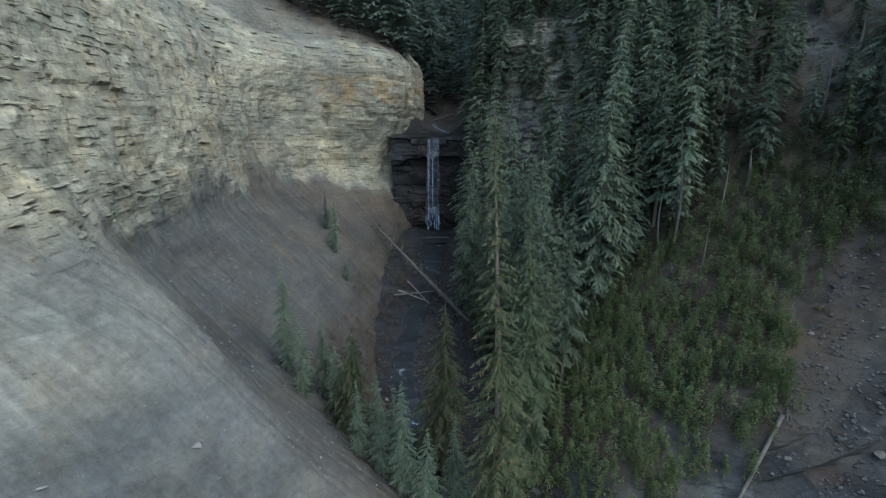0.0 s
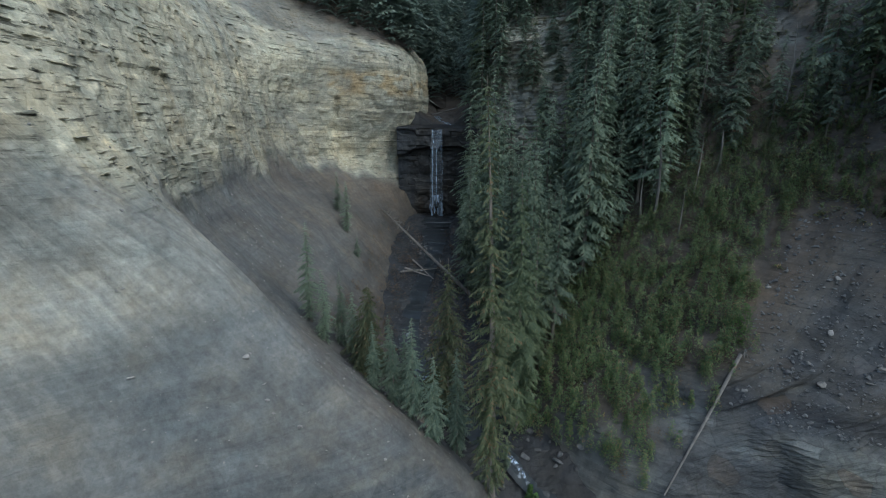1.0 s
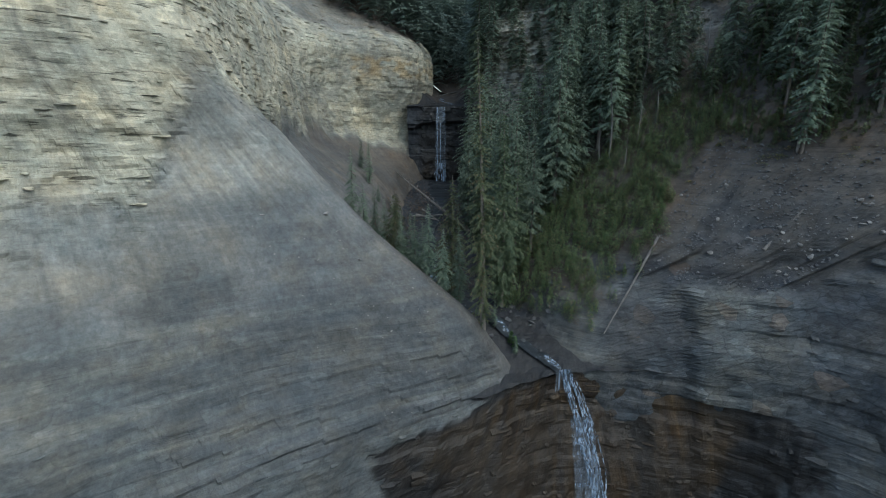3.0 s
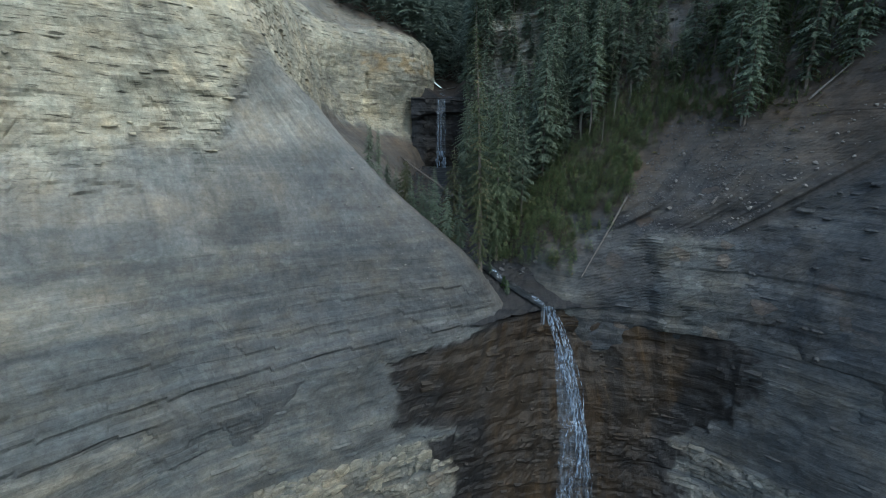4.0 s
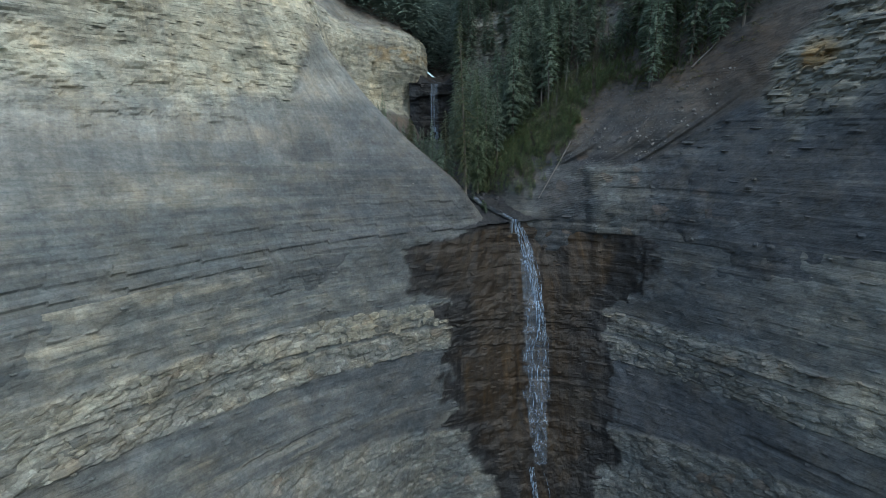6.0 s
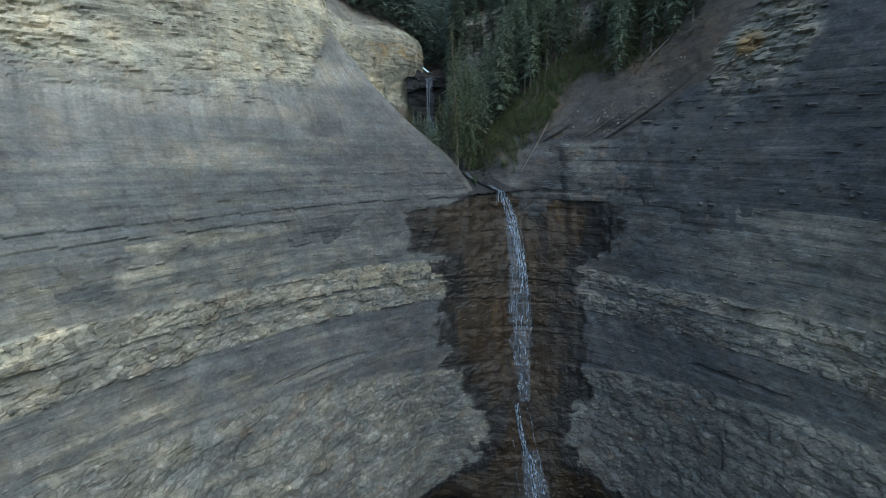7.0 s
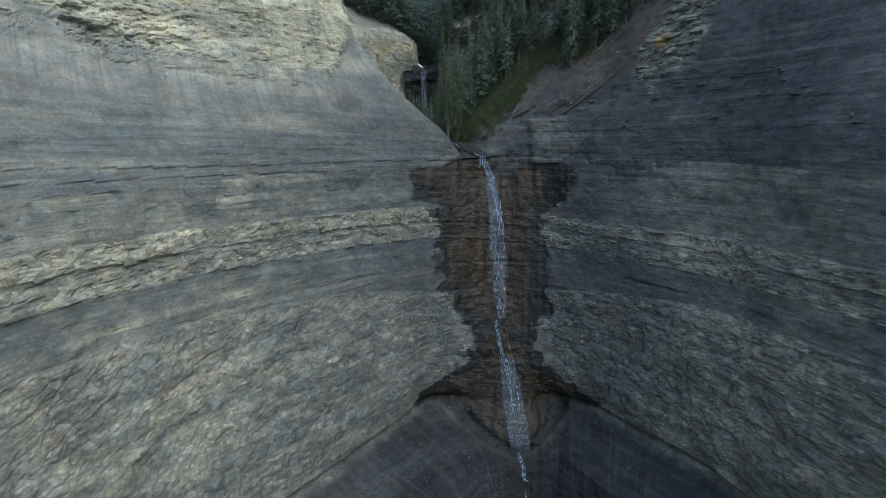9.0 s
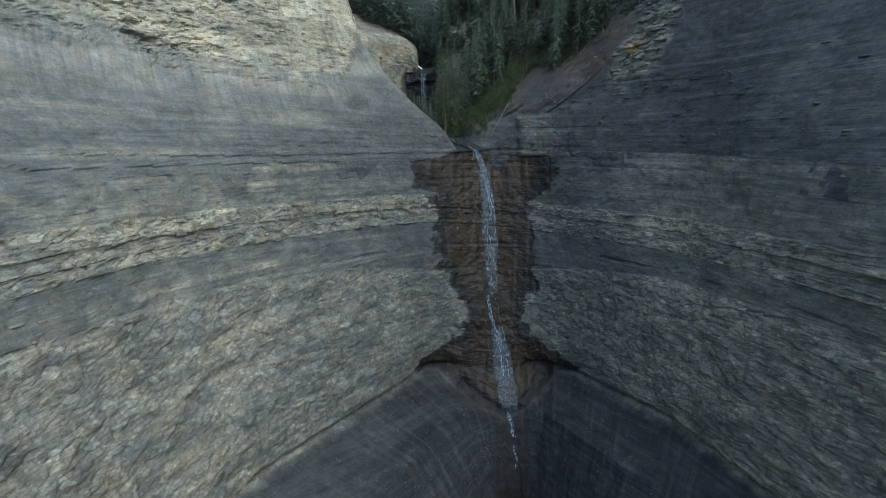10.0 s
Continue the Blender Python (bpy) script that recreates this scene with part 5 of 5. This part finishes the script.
stream("water_creek", [(8.8, 18.3, 1.2), (6.8, 20, 1.4), (4.4, 22.3, 1.5), (0.4, 26.5, 1.6), (-2.2, 30.5, 1.6), (-3.6, 36, 1.8), (-3, 44, 1.8), (-1.8, 52, 2), (-1.4, 60, 4)], POOL, "shallow dark creek with white riffles")
for x, y, w in ((-2.2, 30.4, 1.3), (4.3, 22.3, 1.2), (8.3, 18.8, 1.2)):
    stream("water_riffle", [(x - 0.5, y + 0.8, 0.4 * w), (x, y, 0.7 * w), (x + 0.5, y - 0.8, 0.5 * w)], WATER, "white riffle in the creek")
stream("water_pool", [(-1.2, 60.5, 3.0), (-1.4, 62, 4.2), (-1.4, 63.8, 3.4)], POOL, "dark plunge pool of the upper fall")
v, f = [], []
for k in range(40):
    y = -12 - 3.6 * k
    for q in (-0.6, 0, 0.6):
        v.append((13.8 + 1.6 * math.sin(k * 0.5) + q, y, -26.2 + 0.02 * y + 0.35 * max(0, 3 - k)))
for k in range(39):
    for j in range(2):
        i = 3 * k + j
        f.append((i, i + 1, i + 4, i + 3))
tagged(new("water_floor", mesh_of("water_floor", v, f, [POOL])), "creek on the gorge floor", "water", kind="structure")


# ---- loose stones and beds that stand out ----
def boulder(seed, flat=0.7, angular=0.35):
    bm = bmesh.new()
    bmesh.ops.create_icosphere(bm, subdivisions=2, radius=0.5)
    r = random.Random(seed)
    planes = [(Vector((r.gauss(0, 1), r.gauss(0, 1), r.gauss(0, 1))).normalized(), r.uniform(0.24, 0.42)) for k in range(9)]
    for vert in bm.verts:
        for n, d in planes:
            e = vert.co.dot(n) - d
            if e > 0:
                vert.co -= n * e
        vert.co *= 1 + 0.12 * angular * r.uniform(-1, 1)
        vert.co.z *= flat
    me = bpy.data.meshes.new("stone")
    bm.to_mesh(me)
    bm.free()
    me.materials.append(STONE)
    return me


STONES = [boulder(k, f) for k, f in enumerate((0.75, 0.5, 0.6, 0.35, 0.85))]
WETSTONES = [m.copy() for m in STONES]
for m in WETSTONES:
    m.materials[0] = DARKSTONE
rng = random.Random(21)


def stone_at(x, y, size, label, group, shapes=STONES):
    z = ground_at(x, y)
    if z is None:
        return
    ob = new("stone", rng.choice(shapes))
    s = (size * rng.uniform(0.8, 1.3), size * rng.uniform(0.7, 1.1), size)
    ob.matrix_world = pose(x, y, z + 0.12 * size, rng.uniform(-25, 25), rng.uniform(-25, 25), rng.uniform(0, 360)) @ Matrix.Diagonal((*s, 1))
    tagged(ob, label, "stone", group)


def in_chute(x, y):
    return np.interp(y, [16, 18, 20, 23, 26, 28.5], [17, 14.5, 15.5, 18.2, 20.8, 24]) < x < np.interp(y, [16, 18, 20, 23, 26, 28.5], [30, 33, 30, 28, 26.5, 26])


n = 0
while n < 90:
    x, y = rng.uniform(14, 34), rng.uniform(16.5, 28.5)
    if in_chute(x, y) and (ground_at(x, y) or 0) > 52.5:
        stone_at(x, y, 0.1 + 0.45 * rng.random() ** 4, "grey angular stone on the debris chute", "stones on the debris chute", STONES if n % 3 else WETSTONES)
        n += 1
for k in range(70):
    q = rng.random()
    stone_at(25 + 11 * q + rng.gauss(0, 0.5), 18.3 - 3.6 * q + rng.gauss(0, 0.45), 0.15 + 0.4 * rng.random() ** 2, "pale angular stone on the debris track", "stones on the debris chute")
for k in range(36):
    x = rng.uniform(-7, 3)
    y = rng.uniform(28, 60)
    stone_at(x, y, 0.2 + 0.5 * rng.random() ** 2, "dark grey stone in the creek bed", "stones in the creek", WETSTONES)
for x, y, s in ((-5.1, 33.1, 0.55), (-4.4, 32.2, 0.4), (-9.4, 15.6, 0.4), (-7.1, 15, 0.35), (-4.8, 31.0, 0.6), (-13, 13, 0.3)):
    stone_at(x, y, s, "pale stone lying by itself", "")
for k in range(40):
    stone_at(rng.uniform(-15, -3), rng.uniform(13, 30), rng.uniform(0.1, 0.24), "small grey stone on the scree", "stones on the scree")


def rubble(name, count, where, lo, hi, label, material=None):
    """Small stones as one object."""
    v, f = [], []
    for k in range(count):
        x, y = where()
        z = ground_at(x, y)
        if z is None:
            continue
        s = lo + (hi - lo) * rng.random() ** 3
        i = len(v)
        for a in ((1, 0, 0), (0, 1, 0), (-1, 0, 0), (0, -1, 0), (0, 0, 0.8), (0, 0, -0.6)):
            v.append(tuple(c + s * (q + rng.uniform(-0.35, 0.35)) for c, q in zip((x, y, z + 0.02), a)))
        f.extend([(i, i + 1, i + 4), (i + 1, i + 2, i + 4), (i + 2, i + 3, i + 4), (i + 3, i, i + 4), (i + 1, i, i + 5), (i + 2, i + 1, i + 5), (i + 3, i + 2, i + 5), (i, i + 3, i + 5)])
    return tagged(new(name, mesh_of(name, v, f, [material or STONE])), label, "rubble", kind="stuff")


def chute_spot():
    while True:
        x, y = rng.uniform(13, 34), rng.uniform(16.5, 28.5)
        if in_chute(x, y) and (ground_at(x, y) or 0) > 52.3:
            return x, y


rubble("rubble", 3000, chute_spot, 0.02, 0.16, "small grey stones of the debris chute", MIDSTONE)
rubble("scree_stones", 1300, lambda: (rng.uniform(-20, 0), rng.uniform(11, 40)), 0.015, 0.09, "fine grey scree stones")
rubble("creek_gravel", 1600, lambda: (rng.uniform(-7, 4), rng.uniform(22, 62)), 0.03, 0.2, "dark creek gravel and cobbles", DARKSTONE)


def slab(seed):
    """A worn block of a bed, one metre wide, with broken edges."""
    r = random.Random(seed)
    bm = bmesh.new()
    for k in range(20):
        p = Vector((r.uniform(-1, 1), r.uniform(-1, 1), r.uniform(-1, 1)))
        p = p / max(abs(c) for c in p)
        bm.verts.new((0.5 * p.x * r.uniform(0.75, 1), 0.5 * p.y * r.uniform(0.8, 1), 0.5 * p.z * r.uniform(0.8, 1)))
    made = bmesh.ops.convex_hull(bm, input=bm.verts[:])
    bmesh.ops.delete(bm, geom=list(set(made["geom_interior"])), context="VERTS")
    me = bpy.data.meshes.new("stone_block")
    bm.to_mesh(me)
    bm.free()
    return me


def blocks(grid, owner, count, low, high, cols, sizes, tints, seed, pick=None):
    X, Y, Z, nx, ny = grid[:5]
    shapes = []
    for k in range(6):
        me = slab(seed * 10 + k)
        me.materials.append(ROCK)
        for key, value in tints.items():
            me.attributes.new(key, "FLOAT", "POINT").data.foreach_set("value", np.full(len(me.vertices), value * (0.7 + 0.1 * k), np.float32))
        shapes.append(me)
    r = random.Random(seed)
    n = 0
    rows = np.where((Z[:, 0] > low) & (Z[:, 0] < high))[0]
    for tries in range(count * 12):
        if n >= count:
            break
        i, j = int(r.choice(rows)), r.randint(*cols)
        if pick is not None and pick[i, j] < r.random():
            continue
        if wet_mask(X[i:i + 1, j:j + 1], Y[i:i + 1, j:j + 1], Z[i:i + 1, j:j + 1])[0][0, 0] > 0.4:
            continue
        w, h, d = (r.uniform(*s) for s in sizes)
        ob = new("stone_block", r.choice(shapes))
        ob.matrix_world = pose(X[i, j], Y[i, j], Z[i, j], r.uniform(-4, 4), r.uniform(-3, 3), math.degrees(math.atan2(ny[i, j], nx[i, j])) + 90 + r.uniform(-8, 8)) @ Matrix.Diagonal((w, d, h, 1))
        ob.parent = owner
        n += 1


blocks(BOWL_GRID, bowl, 140, 27, 41, (85, 310), ((0.5, 1.7), (0.4, 1.1), (0.25, 0.5)), {"pale": 0.5, "rubble": 0.8}, 3, BANDS[0])
blocks(BOWL_GRID, bowl, 140, 25, 38, (115, 585), ((0.5, 1.6), (0.3, 0.9), (0.25, 0.5)), {"pale": 0.25, "rubble": 0.8, "dark": 0.2}, 4, BANDS[1])
blocks(LEFT_GRID, left_side, 110, 59, 82, (200, 820), ((0.3, 1.3), (0.06, 0.2), (0.35, 0.65)), {"pale": 0.85}, 5, LEFT_GRID[5])


def talus_spot():
    """A place on the dark talus below the bowl."""
    while True:
        x, y = (rng.uniform(-24, 34), rng.uniform(-34, -1)) if rng.random() < 0.55 else (rng.gauss(8.5, 2.2), rng.uniform(-22, -4))
        hit = FACE.ray_cast(Vector((x, y, -2.9)), Vector((0, 0, -1)))
        if hit[0] is not None and hit[0].z > -20:
            return hit[0]


v, f = [], []
for k in range(1700):
    p = talus_spot()
    s = 0.03 + 0.17 * rng.random() ** 3
    i = len(v)
    for a in ((1, 0, 0), (0, 1, 0), (-1, 0, 0), (0, -1, 0), (0, 0, 0.8), (0, 0, -0.6)):
        v.append(tuple(c + s * (q + rng.uniform(-0.35, 0.35)) for c, q in zip(p, a)))
    f.extend([(i, i + 1, i + 4), (i + 1, i + 2, i + 4), (i + 2, i + 3, i + 4), (i + 3, i, i + 4), (i + 1, i, i + 5), (i + 2, i + 1, i + 5), (i + 3, i + 2, i + 5), (i, i + 3, i + 5)])
tagged(new("talus_stones", mesh_of("talus_stones", v, f, [DARKSTONE])), "grey stones strewn over dark talus", "rubble", kind="stuff")
for k in range(26):
    stone_at(rng.uniform(2, 11), rng.uniform(18.5, 27), rng.uniform(0.25, 0.75), "wet dark stone above the fall's lip", "stones in the creek", WETSTONES)
